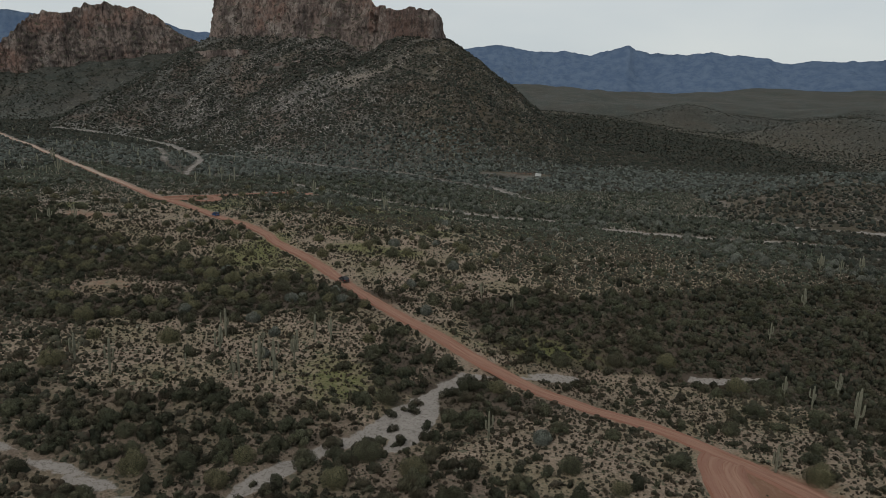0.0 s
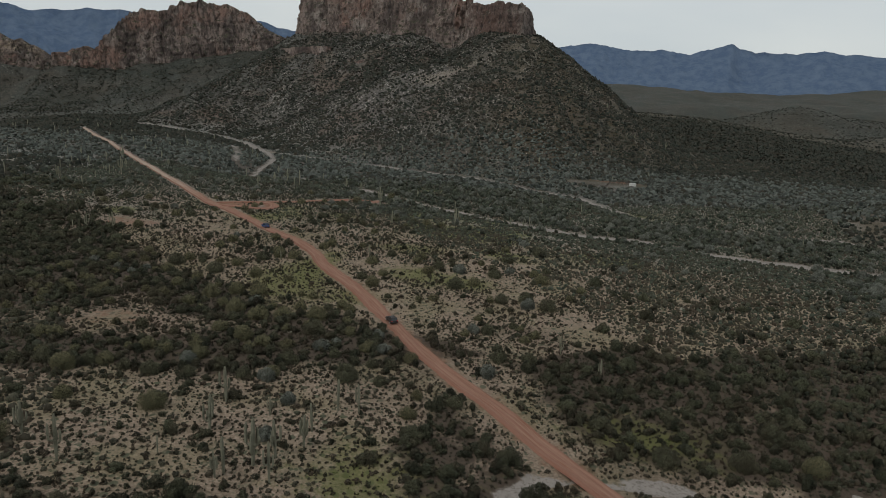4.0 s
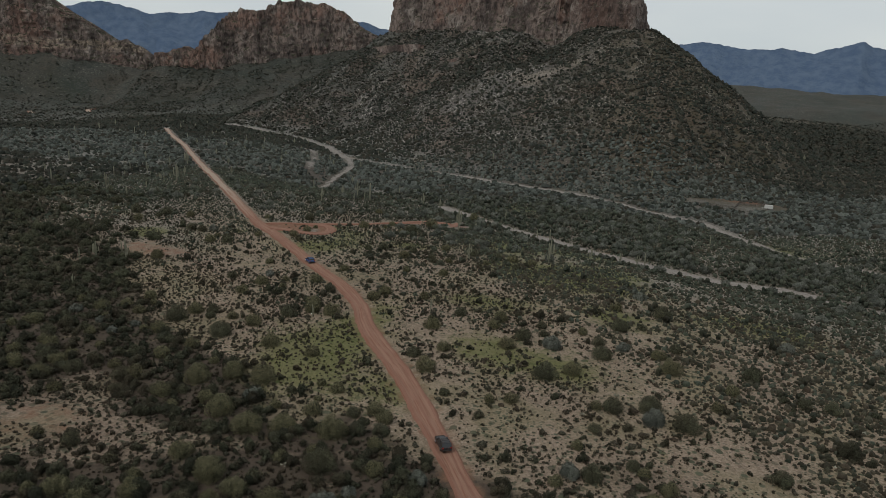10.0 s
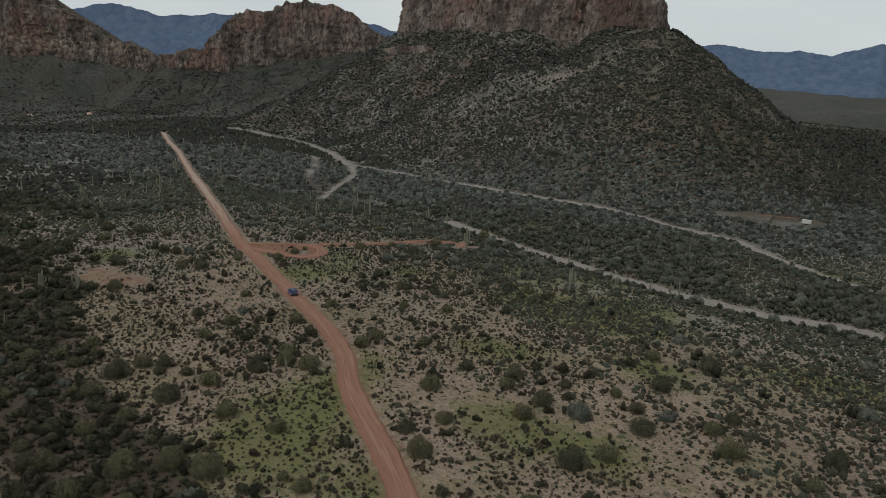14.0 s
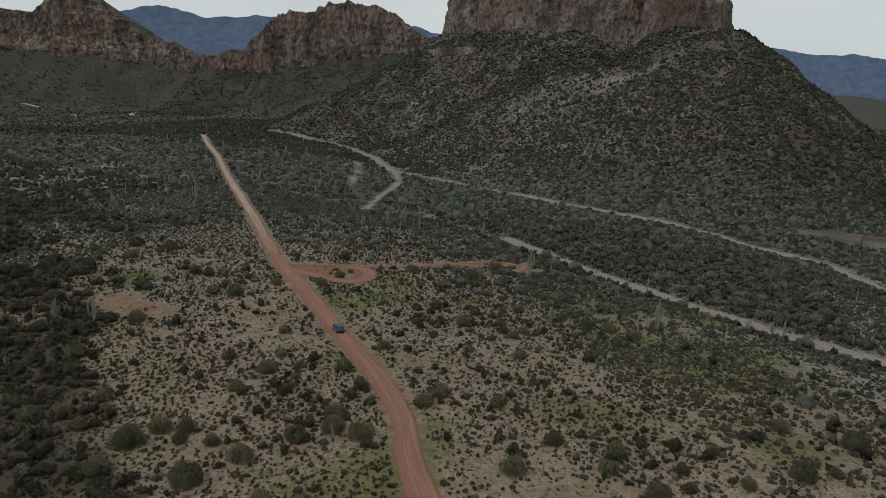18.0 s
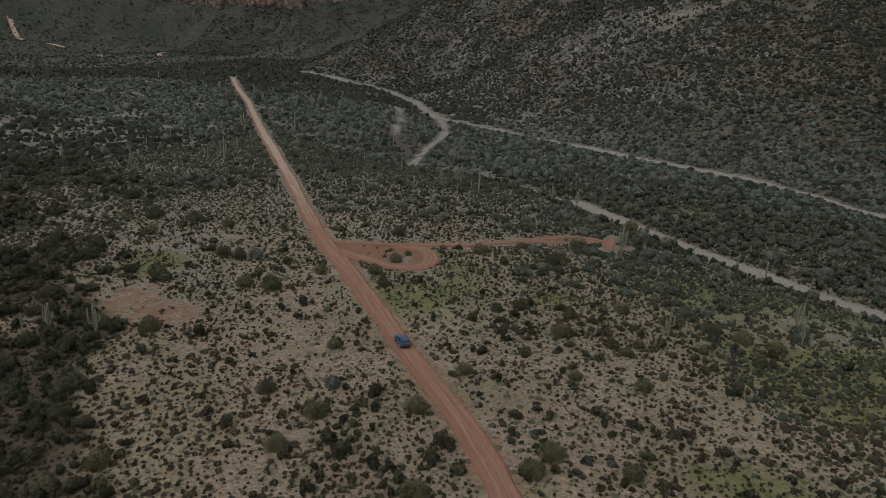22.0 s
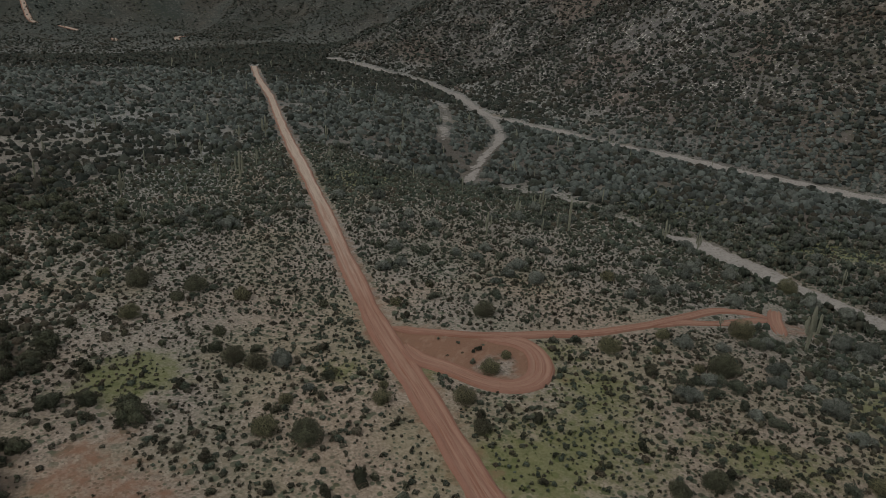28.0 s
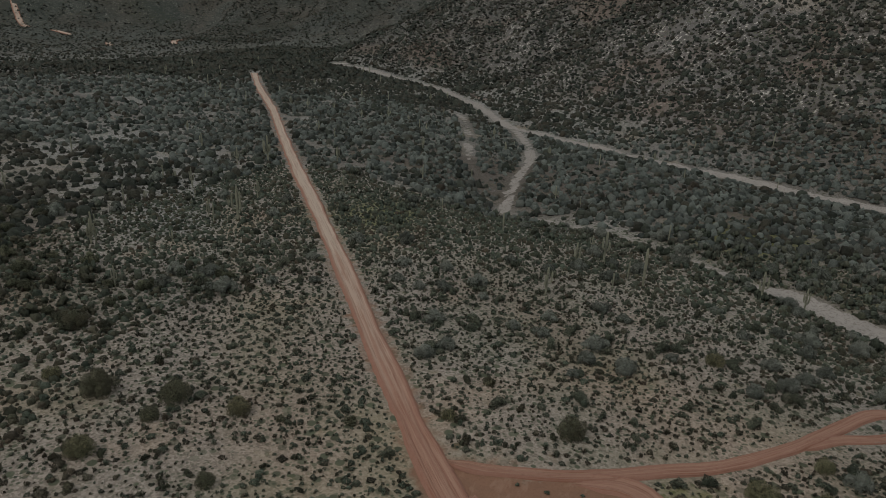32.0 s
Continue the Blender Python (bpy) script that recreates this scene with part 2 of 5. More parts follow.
def make_rock_material(name, band=None, rust=(0.245, 0.156, 0.126)):
    m = Nodes(name, 0.92, 0, 0.2)
    streak = m.noise(0.045, 7, 0.65, squash=(1, 1, 0.55))
    col = m.mix(m.ramp(streak, 0.36, 0.62), (0.09, 0.07, 0.063), (0.25, 0.195, 0.168))
    col = m.mix(m.ramp(m.noise(0.014, 6, 0.6), 0.5, 0.64), col, rust)
    col = m.mix(m.math("MULTIPLY", m.ramp(m.noise(0.035, 8, 0.72), 0.53, 0.64), 0.75), col, (0.34, 0.295, 0.26))
    if band:
        z = m.node("ShaderNodeSeparateXYZ", Vector=m.co).outputs[2]
        z = m.math("ADD", z, m.math("MULTIPLY", m.noise(0.02, 4), 26.0))
        layer = m.math("MULTIPLY", m.ramp(z, band[0], band[0] + 6), m.ramp(z, band[1] + 6, band[1]))
        col = m.mix(m.math("MULTIPLY", layer, m.ramp(m.noise(0.09, 6, 0.7, squash=(1, 1, 3)), 0.4, 0.62, 0, 0.9)), col, (0.44, 0.35, 0.26))
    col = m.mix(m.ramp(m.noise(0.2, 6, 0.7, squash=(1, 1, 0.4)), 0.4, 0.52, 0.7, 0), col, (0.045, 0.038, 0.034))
    up = m.node("ShaderNodeSeparateXYZ", Vector=m.node("ShaderNodeNewGeometry").outputs["Normal"]).outputs[2]
    scrub = m.math("MULTIPLY", m.ramp(up, 0.35, 0.6), m.ramp(m.noise(0.25, 4), 0.4, 0.55))
    col = m.mix(scrub, col, (0.05, 0.05, 0.03))
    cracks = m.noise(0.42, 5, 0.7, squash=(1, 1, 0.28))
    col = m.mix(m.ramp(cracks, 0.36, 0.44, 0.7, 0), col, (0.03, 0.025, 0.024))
    col = m.mix(m.ramp(m.noise(0.55, 6, 0.75, squash=(1, 1, 0.5)), 0.57, 0.68, 0, 0.55), col, (0.37, 0.32, 0.285))
    m.bump(m.math("ADD", m.noise(0.3, 8, 0.78, squash=(1, 1, 0.6)), cracks), 1.0, 2.6)
    return m.done(col)


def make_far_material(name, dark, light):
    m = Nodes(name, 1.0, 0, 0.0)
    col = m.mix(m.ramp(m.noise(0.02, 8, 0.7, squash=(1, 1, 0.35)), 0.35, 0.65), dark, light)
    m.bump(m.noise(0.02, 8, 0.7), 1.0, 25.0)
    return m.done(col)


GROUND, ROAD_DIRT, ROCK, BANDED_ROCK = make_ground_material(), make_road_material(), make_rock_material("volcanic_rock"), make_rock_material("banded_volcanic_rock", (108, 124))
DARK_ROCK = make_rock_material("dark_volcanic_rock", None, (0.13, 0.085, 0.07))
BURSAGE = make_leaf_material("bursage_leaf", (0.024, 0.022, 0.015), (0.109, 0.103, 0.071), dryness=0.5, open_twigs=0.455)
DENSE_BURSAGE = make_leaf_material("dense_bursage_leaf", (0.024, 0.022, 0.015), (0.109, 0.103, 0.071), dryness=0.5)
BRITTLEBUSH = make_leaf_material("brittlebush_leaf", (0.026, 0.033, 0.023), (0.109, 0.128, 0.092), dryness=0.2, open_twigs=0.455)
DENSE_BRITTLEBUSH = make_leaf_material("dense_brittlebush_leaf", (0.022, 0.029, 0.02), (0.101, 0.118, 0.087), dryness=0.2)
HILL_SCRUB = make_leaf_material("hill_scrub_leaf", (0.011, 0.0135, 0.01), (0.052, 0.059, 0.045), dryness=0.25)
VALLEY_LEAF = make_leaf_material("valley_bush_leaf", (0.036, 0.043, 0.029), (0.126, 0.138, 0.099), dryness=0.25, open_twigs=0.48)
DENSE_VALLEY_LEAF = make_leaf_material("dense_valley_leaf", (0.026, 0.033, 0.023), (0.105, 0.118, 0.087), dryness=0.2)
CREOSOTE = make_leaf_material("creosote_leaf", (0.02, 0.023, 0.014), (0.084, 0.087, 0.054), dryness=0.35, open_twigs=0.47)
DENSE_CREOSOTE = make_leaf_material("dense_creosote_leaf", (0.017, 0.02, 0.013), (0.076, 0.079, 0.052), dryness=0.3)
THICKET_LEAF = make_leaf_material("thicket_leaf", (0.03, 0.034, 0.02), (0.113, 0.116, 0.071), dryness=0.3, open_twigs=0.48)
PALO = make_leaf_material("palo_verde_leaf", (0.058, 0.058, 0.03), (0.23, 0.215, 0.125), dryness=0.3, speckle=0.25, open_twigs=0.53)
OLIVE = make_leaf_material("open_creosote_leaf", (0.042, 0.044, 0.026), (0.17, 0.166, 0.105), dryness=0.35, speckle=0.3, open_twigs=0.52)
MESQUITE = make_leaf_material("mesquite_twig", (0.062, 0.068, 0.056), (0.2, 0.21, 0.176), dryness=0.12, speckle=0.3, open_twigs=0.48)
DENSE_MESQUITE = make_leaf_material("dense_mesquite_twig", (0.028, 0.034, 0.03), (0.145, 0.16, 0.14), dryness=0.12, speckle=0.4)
SAGUARO = make_leaf_material("saguaro_skin", (0.21, 0.205, 0.15), (0.36, 0.345, 0.27), dryness=0.1, speckle=0.1)
CHOLLA = make_leaf_material("cholla_spines", (0.16, 0.155, 0.11), (0.36, 0.35, 0.28), dryness=0.1)
HERB = make_leaf_material("spring_herb", (0.05, 0.07, 0.018), (0.11, 0.13, 0.04), dryness=0.1)
STONE = make_leaf_material("pale_stone", (0.16, 0.13, 0.11), (0.34, 0.3, 0.265), dry=(0.2, 0.13, 0.1), dryness=0.4)
BARK = make_leaf_material("branch_bark", (0.06, 0.05, 0.04), (0.09, 0.075, 0.06))
# Blue tint stands in for distance haze, put into the slopes' base colour.
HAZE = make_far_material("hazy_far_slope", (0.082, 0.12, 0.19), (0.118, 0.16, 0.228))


def plain(name, colour, roughness=0.5, metallic=0.0, specular=0.5, wear=0.2):
    m = Nodes(name, roughness, metallic, specular)
    return m.done(m.mix(m.ramp(m.noise(2.5, 5), 0.4, 0.75, 0, wear), colour, (0.22, 0.13, 0.09)))


BLUE_PAINT, BLACK_PAINT = plain("blue_car_paint", (0.018, 0.06, 0.17), 0.25), plain("black_car_paint", (0.012, 0.014, 0.017), 0.25)
GLASS, TYRE, STEEL = plain("tinted_glass", (0.015, 0.018, 0.022), 0.06, 0, 0.6, 0.05), plain("tyre_rubber", (0.02, 0.02, 0.02), 0.85, wear=0.6), plain("grey_alloy", (0.4, 0.4, 0.41), 0.35, 0.8)
RED_LENS, CLEAR_LENS, PLASTIC = plain("red_lens", (0.35, 0.02, 0.015), 0.2, wear=0.05), plain("clear_lens", (0.6, 0.6, 0.58), 0.15, wear=0.05), plain("black_plastic", (0.02, 0.02, 0.02), 0.6)
WHITE_PAINT, OLD_TIMBER = plain("white_sheet_metal", (0.45, 0.45, 0.43), 0.5, wear=0.15), plain("dark_old_timber", (0.05, 0.045, 0.038), 0.9, wear=0.3)

# ---- the lie of the land ----
def grain(ix, iy, seed):
    h = (ix.astype(np.int64) * 374761393 + iy.astype(np.int64) * 668265263 + seed * 974711) & 0xFFFFFFFF
    h = ((h ^ (h >> 13)) * 1274126177) & 0xFFFFFFFF
    return ((h ^ (h >> 16)) & 0xFFFF) / 65535.0


def value_noise(x, y, size, seed=0):
    """Smooth noise from 0 to 1 with lumps of that size in metres."""
    x, y = np.asarray(x, float) / size, np.asarray(y, float) / size
    ix, iy = np.floor(x), np.floor(y)
    fx, fy = x - ix, y - iy
    fx, fy = fx * fx * (3 - 2 * fx), fy * fy * (3 - 2 * fy)
    a, b = grain(ix, iy, seed), grain(ix + 1, iy, seed)
    c, d = grain(ix, iy + 1, seed), grain(ix + 1, iy + 1, seed)
    return (a * (1 - fx) + b * fx) * (1 - fy) + (c * (1 - fx) + d * fx) * fy


def fbm(x, y, size, seed=0, octaves=4):
    total, amp, norm = 0.0, 1.0, 0.0
    for k in range(octaves):
        total = total + amp * value_noise(x, y, size / 2 ** k, seed + 17 * k)
        norm, amp = norm + amp, amp * 0.5
    return total / norm


def step(v, a, b):
    s = np.clip((np.asarray(v, float) - a) / (b - a), 0, 1)
    return s * s * (3 - 2 * s)


def line_distance(x, y, pts, closed=False):
    x, y = np.asarray(x, float), np.asarray(y, float)
    best = np.full(x.shape, 1e9)
    ends = list(zip(pts, list(pts[1:]) + ([pts[0]] if closed else [])))
    for (ax, ay), (bx, by) in ends:
        ux, uy = bx - ax, by - ay
        s = np.clip(((x - ax) * ux + (y - ay) * uy) / (ux * ux + uy * uy), 0, 1)
        best = np.minimum(best, np.hypot(x - ax - s * ux, y - ay - s * uy))
    return best


def inside(x, y, pts):
    x, y = np.asarray(x, float), np.asarray(y, float)
    odd = np.zeros(x.shape, bool)
    for (ax, ay), (bx, by) in zip(pts, list(pts[1:]) + [pts[0]]):
        if ay != by:
            odd ^= ((ay > y) != (by > y)) & (x < (bx - ax) * (y - ay) / (by - ay) + ax)
    return odd


def patch(x, y, cx, cy, rx, ry, turn=0):
    c, s = math.cos(radians(turn)), math.sin(radians(turn))
    u, v = ((x - cx) * c + (y - cy) * s) / rx, (-(x - cx) * s + (y - cy) * c) / ry
    return np.exp(-(u * u + v * v))


def smooth_line(pts, spacing):
    """A Catmull-Rom line through pts with points at that spacing."""
    p = np.array([pts[0], *pts, pts[-1]], float)
    out = []
    for i in range(1, len(p) - 2):
        n = max(2, int(np.hypot(*(p[i + 1] - p[i])) / spacing))
        for k in range(n):
            t = k / n
            out.append(0.5 * (2 * p[i] + (p[i + 1] - p[i - 1]) * t + (2 * p[i - 1] - 5 * p[i] + 4 * p[i + 1] - p[i + 2]) * t * t + (3 * p[i] - p[i - 1] - 3 * p[i + 1] + p[i + 2]) * t ** 3))
    out.append(p[-1])
    return np.array(out)


ROAD = [(84, 70), (72, 86), (61, 102), (51, 117), (42, 127), (32.5, 134.5), (23, 143), (15, 151.5), (8.5, 158), (2, 165), (-4.7, 172), (-12.3, 179), (-20.5, 189), (-32, 207), (-46, 228), (-60, 246), (-66, 255), (-72, 266), (-82, 278), (-96, 292), (-111, 307), (-131, 327), (-146, 342), (-171, 369), (-208, 411), (-252, 459), (-287, 498), (-328, 545), (-358, 577), (-400, 622), (-440, 668)]
WASH_A = [(-470, 815), (-405, 777), (-330, 737), (-275, 676), (-237, 624), (-207, 606), (-177, 594), (-140, 577), (-102, 564), (-67, 552), (-34, 541), (-10, 525), (12, 503), (32, 492), (42, 470), (52, 448), (72, 424), (110, 413), (154, 407), (188, 393), (260, 372), (340, 350)]
WASH_B = [(-188, 482), (-166, 476), (-148, 471), (-131, 463), (-116, 453), (-104, 447), (-94, 440), (-84, 432), (-64, 416), (-43, 402), (-20, 387), (-4, 376), (11, 369), (28, 364.5), (45, 361), (62, 356), (104, 343), (140, 339), (193, 335), (260, 322), (350, 300)]
WASH_C = [(165, 186), (130, 172), (108, 166), (93, 164), (78, 161), (62, 160), (36, 156), (16, 153), (7, 150), (0, 143), (-6, 135), (-9, 126), (-14, 118), (-21, 113), (-27, 104), (-32, 97), (-45, 78)]
WASH_D = [(-2, 140), (-5, 126), (-7, 119), (-9, 112), (-12, 103), (-16, 96), (-24, 80)]
WASH_E = [(-96, 106), (-70, 100), (-60, 97.5), (-50, 94.5), (-40, 90), (-24, 80)]
BRANCH = [(52, 115), (49, 110), (48, 103), (47, 94), (45, 80), (43, 64)]
SPUR = [(-147, 345.5), (-141, 345.9), (-132.7, 348.6), (-125, 353.2), (-120.4, 356.6), (-113.3, 361.7), (-104.7, 371.4), (-98, 381.5), (-92.3, 390), (-86, 394), (-81, 394)]
LOOP = [(-141, 340.5), (-136.7, 336.6), (-131, 335.8), (-124, 334.6), (-119, 336.2), (-116.8, 340.4), (-117.6, 345.4), (-120.5, 349.6), (-124.6, 350.8), (-130.5, 348.6)]
FORK = [(-104, 371.5), (-98.5, 377.5), (-92.2, 381.9), (-85.6, 389), (-81, 393.5)]
PAD = [(-80.5, 402.5), (-80.7, 394.2), (-79.4, 383)]
TRACK = [(-248, 641), (-237, 624), (-222, 600), (-208, 573), (-201, 552), (-197.5, 536), (-196, 520), (-192, 502), (-188, 483)]
STRAND = [(-268, 628), (-250, 598), (-237, 570), (-228, 548), (-219, 528), (-208, 512), (-196, 500)]
MESA = [(-336, 986), (-274, 946), (-215, 908), (-164, 874), (-112, 842), (-60, 806), (-8, 773), (2, 830), (-50, 960), (-180, 1080), (-310, 1090)]
RIDGE = [(-800, 1104), (-727, 1152), (-685, 1180), (-592, 1242), (-494, 1308), (-470, 1380), (-560, 1420), (-700, 1330), (-800, 1220)]
SADDLE = [(-336, 990), (-400, 1130), (-494, 1308), (-440, 1300), (-300, 1080)]
CRAG = [(-1350, 800), (-1150, 905), (-1060, 968), (-967, 1034), (-863, 1110), (-822, 1138), (-840, 1230), (-960, 1200), (-1100, 1120), (-1400, 980)]
ROAD_LINE = smooth_line(ROAD, 2.0)


def talus(x, y, outline, foot, reach, power):
    d = line_distance(x, y, outline, True)
    d = np.where(inside(x, y, outline), 0.0, d)
    return (foot + 25) * np.clip(1 - d / reach, 0, 1) ** power - 25, d


def height(x, y):
    """The ground's height at x, y."""
    x, y = np.asarray(x, float), np.asarray(y, float)
    r = np.hypot(x, y - 200)
    base = -0.0297 * np.clip(x, -420, 280) - 8 * step(-x, 430, 800)
    base = base + 150 * np.clip((r - 850) / 2900, 0, 1.3) ** 1.25 * step(np.abs(np.arctan2(x, y)), 2.6, 1.2)
    dc = line_distance(x, y, WASH_C)
    base = base - 4.5 * np.exp(-(dc / 30) ** 2) - 2.0 * step(x, 0, 50) * step(-y, -200, -150)
    base = base + 2.2 * patch(x, y, -50, 285, 90, 60, -40)
    base = base - 3.2 * np.exp(-(line_distance(x, y, WASH_B) / 34) ** 2)
    base = base + 26 * patch(x, y, 400, 500, 150, 90, 15) + 12 * patch(x, y, 250, 460, 60, 40)
    base = base + 44 * patch(x, y, 150, 1000, 230, 260, 20) + 30 * patch(x, y, 700, 1500, 500, 160, 20) + 48 * patch(x, y, 640, 1120, 170, 80, 25) + 34 * patch(x, y, 430, 1280, 110, 60, 10)
    base = base + (fbm(x, y, 380, 3, 5) - 0.5) * 85 * step(r, 750, 1800) + (fbm(x, y, 150, 5) - 0.5) * 16 * step(r, 500, 1100)
    base = base + (fbm(x, y, 26, 9, 3) - 0.5) * 1.6
    foot = 118 + 14 * np.clip((-8 - x) / 328, -0.3, 1) - 17 * patch(x, y, -108, 826, 26, 40)
    t1, d1 = talus(x, y, MESA, foot, 210 + 56 * step(x, -340, -150) - 55 * step(x, -10, 90), 1.08)
    t2, d2 = talus(x, y, RIDGE, 80 + 50 * np.clip((x + 720) / 230, 0, 1), 130 + 190 * step(x, -850, -560), 1.15)
    t3, d3 = talus(x, y, CRAG, 92 - 20 * np.clip((x + 960) / 140, 0, 1), 165, 1.1)
    t4, d4 = talus(x, y, SADDLE, 122 + 8 * step(y, 1000, 1300), 290, 1.1)
    hill = np.maximum.reduce([t1, t2, t3, t4])
    gully = np.abs(fbm(x + 0.35 * y, 0.35 * y - 0.1 * x, 46, 21, 3) - 0.5) * 2
    hill = hill + step(hill, 3, 30) * ((gully - 0.25) * 15 * (1 - 0.6 * step(hill, 90, 118)) + (fbm(x, y, 22, 31, 3) - 0.5) * 5)
    k = 6.0
    m = np.maximum(base, hill)
    m = m + np.log1p(np.exp(-np.abs(base - hill) / k)) * k * step(hill, -22, -5)
    return m - 4.5 * np.exp(-(np.minimum(line_distance(x, y, WASH_A), line_distance(x, y, TRACK)) / 28) ** 2)


def ground(x, y):
    """The ground with the beds of road and washes sunk into it."""
    z = height(x, y)
    z = z - 0.9 * step(-line_distance(x, y, WASH_B), -6.5, -3) - 0.8 * step(-line_distance(x, y, WASH_A), -5, -2) - 0.7 * step(-line_distance(x, y, WASH_C), -4, -1.5)
    return z - 0.3 * step(-line_distance(x, y, ROAD), -4.8, -2.6) - 0.2 * step(-np.minimum(line_distance(x, y, SPUR), line_distance(x, y, LOOP)), -4.5, -2.5)


def ground_at(x, y):
    return float(ground(np.array([x]), np.array([y]))[0])

# ---- meshes from arrays ----
def mesh_object(name, verts, tris=None, quads=None, material=None, attrs=None, smooth=True):
    """One mesh from arrays of corners and faces, with float attributes at its corners."""
    me = bpy.data.meshes.new(name)
    verts = np.asarray(verts, np.float32)
    tris = np.zeros((0, 3), np.int32) if tris is None else np.asarray(tris, np.int32)
    quads = np.zeros((0, 4), np.int32) if quads is None else np.asarray(quads, np.int32)
    me.vertices.add(len(verts))
    me.vertices.foreach_set("co", verts.ravel())
    loops = np.concatenate([tris.ravel(), quads.ravel()]).astype(np.int32)
    me.loops.add(len(loops))
    me.loops.foreach_set("vertex_index", loops)
    starts = np.concatenate([np.arange(len(tris)) * 3, len(tris) * 3 + np.arange(len(quads)) * 4]).astype(np.int32)
    me.polygons.add(len(starts))
    me.polygons.foreach_set("loop_start", starts)
    me.polygons.foreach_set("use_smooth", np.full(len(starts), smooth))
    for key, values in (attrs or {}).items():
        me.attributes.new(key, "FLOAT", "POINT").data.foreach_set("value", np.asarray(values, np.float32))
    me.update(calc_edges=True)
    if material:
        me.materials.append(material)
    return new(name, me)


def grid_quads(nu, nv, closed=False):
    i, j = np.meshgrid(np.arange(nu if closed else nu - 1), np.arange(nv - 1), indexing="ij")
    a = i * nv + j
    b = ((i + 1) % nu) * nv + j
    return np.stack([a, b, b + 1, a + 1], -1).reshape(-1, 4)


def spread(lo, dense_lo, dense_hi, hi, fine, grow):
    mid = list(np.arange(dense_lo, dense_hi + 0.1, fine))
    s, v = fine, dense_hi
    up = []
    while v < hi:
        s *= grow
        v += s
        up.append(v)
    s, v = fine, dense_lo
    down = []
    while v > lo:
        s *= grow
        v -= s
        down.append(v)
    return np.array(down[::-1] + mid + up)


# ---- where the soil is green, red or stony ----
def loop_distance(x, y):
    return np.minimum.reduce([line_distance(x, y, k) for k in (SPUR, LOOP, FORK, PAD)] + [line_distance(x, y, BRANCH) - 2.5])


def wash_depth(x, y):
    """Positive inside the sandy beds."""
    wob = (value_noise(x, y, 14, 77) - 0.5) * 2.4
    gap = 5.0 * step(value_noise(x, y, 22, 91), 0.62, 0.8)
    a = 3.4 + wob - line_distance(x, y, WASH_A) - 0.35 * gap * step(x, -70, -20)
    b = 1.7 + 2.3 * step(x, -125, -95) + wob - line_distance(x, y, WASH_B) - gap * (step(y, 425, 440) + step(x, 45, 75))
    c = 1.7 + 1.7 * wob - line_distance(x, y, WASH_C) - 0.9 * gap * (0.7 + 0.5 * step(x, 12, 24))
    c = c - 3.4 * step(x, 30, 40) * (1 - step(patch(x, y, 67, 161, 8, 5) + patch(x, y, 79, 162, 5, 4) + patch(x, y, 100, 165, 11, 5), 0.25, 0.6))
    d = 1.4 + 2.2 * wob - line_distance(x, y, WASH_D) - 0.6 * gap
    e = 1.6 + 0.8 * wob - line_distance(x, y, WASH_E)
    bar = 4 * patch(x, y, 86, 175, 10, 5, 20) + 6 * (value_noise(x, y, 6, 79) - 0.5) - 3.9
    t = 1.9 + 0.5 * wob - line_distance(x, y, TRACK)
    strand = 1.0 + 1.6 * wob - line_distance(x, y, STRAND)
    return np.maximum.reduce([a, b, c, d, e, bar, t, strand])


GREEN_SPOTS = [(-42, 282, 13, 8), (-8, 288, 12, 8), (-112, 316, 8, 7), (-81, 336, 10, 6), (-47, 222, 8, 8), (-14, 323, 12, 8), (-108, 343, 8, 7), (30, 300, 20, 10), (-26, 372, 22, 9), (-146, 327, 5, 4), (-134, 333, 5, 4), (-173, 309, 6, 7), (-104, 327, 11, 11), (-67, 225, 9, 13), (-18, 247, 13, 9), (-22, 139, 10, 12), (27, 169, 16, 7), (-69, 236, 12, 14), (-35, 327, 22, 14), (-207, 438, 15, 22), (-172, 309, 6, 6), (-54, 363, 20, 20), (-21, 321, 18, 17), (-112, 480, 18, 11), (-117, 352, 4, 6), (-36, 250, 8, 9), (-12, 344, 14, 14), (-66, 256, 6, 15), (-60, 455, 30, 9), (45, 440, 34, 12)]


def greenness(x, y):
    g = 0.3 * (fbm(x, y, 40, 41, 3) - 0.42)
    for cx, cy, rx, ry in GREEN_SPOTS:
        g = g + 0.85 * patch(x, y, cx, cy, rx, ry)
    return g


def clayness(x, y):
    g = 0.75 * patch(x, y, -150, 288, 10, 8, 20) + 0.55 * patch(x, y, -162, 292, 6, 10) + 0.7 * patch(x, y, -77, 391, 6, 6) + 0.7 * patch(x, y, 72, 92, 14, 8, -50)
    g = g + 0.75 * np.exp(-(line_distance(x, y, ROAD) / 3.3) ** 4) + 1.0 * patch(x, y, 54, 104, 7, 8)
    g = g + 0.8 * patch(x, y, -142, 342, 5, 5) + 0.95 * inside(x, y, LOOP) * (1 - patch(x, y, -123.5, 341, 3.5, 4)) + 0.7 * patch(x, y, -137, 345, 9, 4, 20) + 0.3 * patch(x, y, -120, 345, 12, 10)
    return g + 0.8 * patch(x, y, 62, 558, 22, 10, -10) + 0.5 * patch(x, y, -97, 189, 16, 9)


SCREE_SPOTS = [(-77, 745, 24, 9), (-26, 751, 9, 9), (-258, 887, 6, 18), (-307, 849, 8, 8), (-19, 707, 5, 30), (-15, 640, 5, 34), (-109, 736, 26, 18), (-200, 850, 24, 10), (150, 1000, 40, 14)]


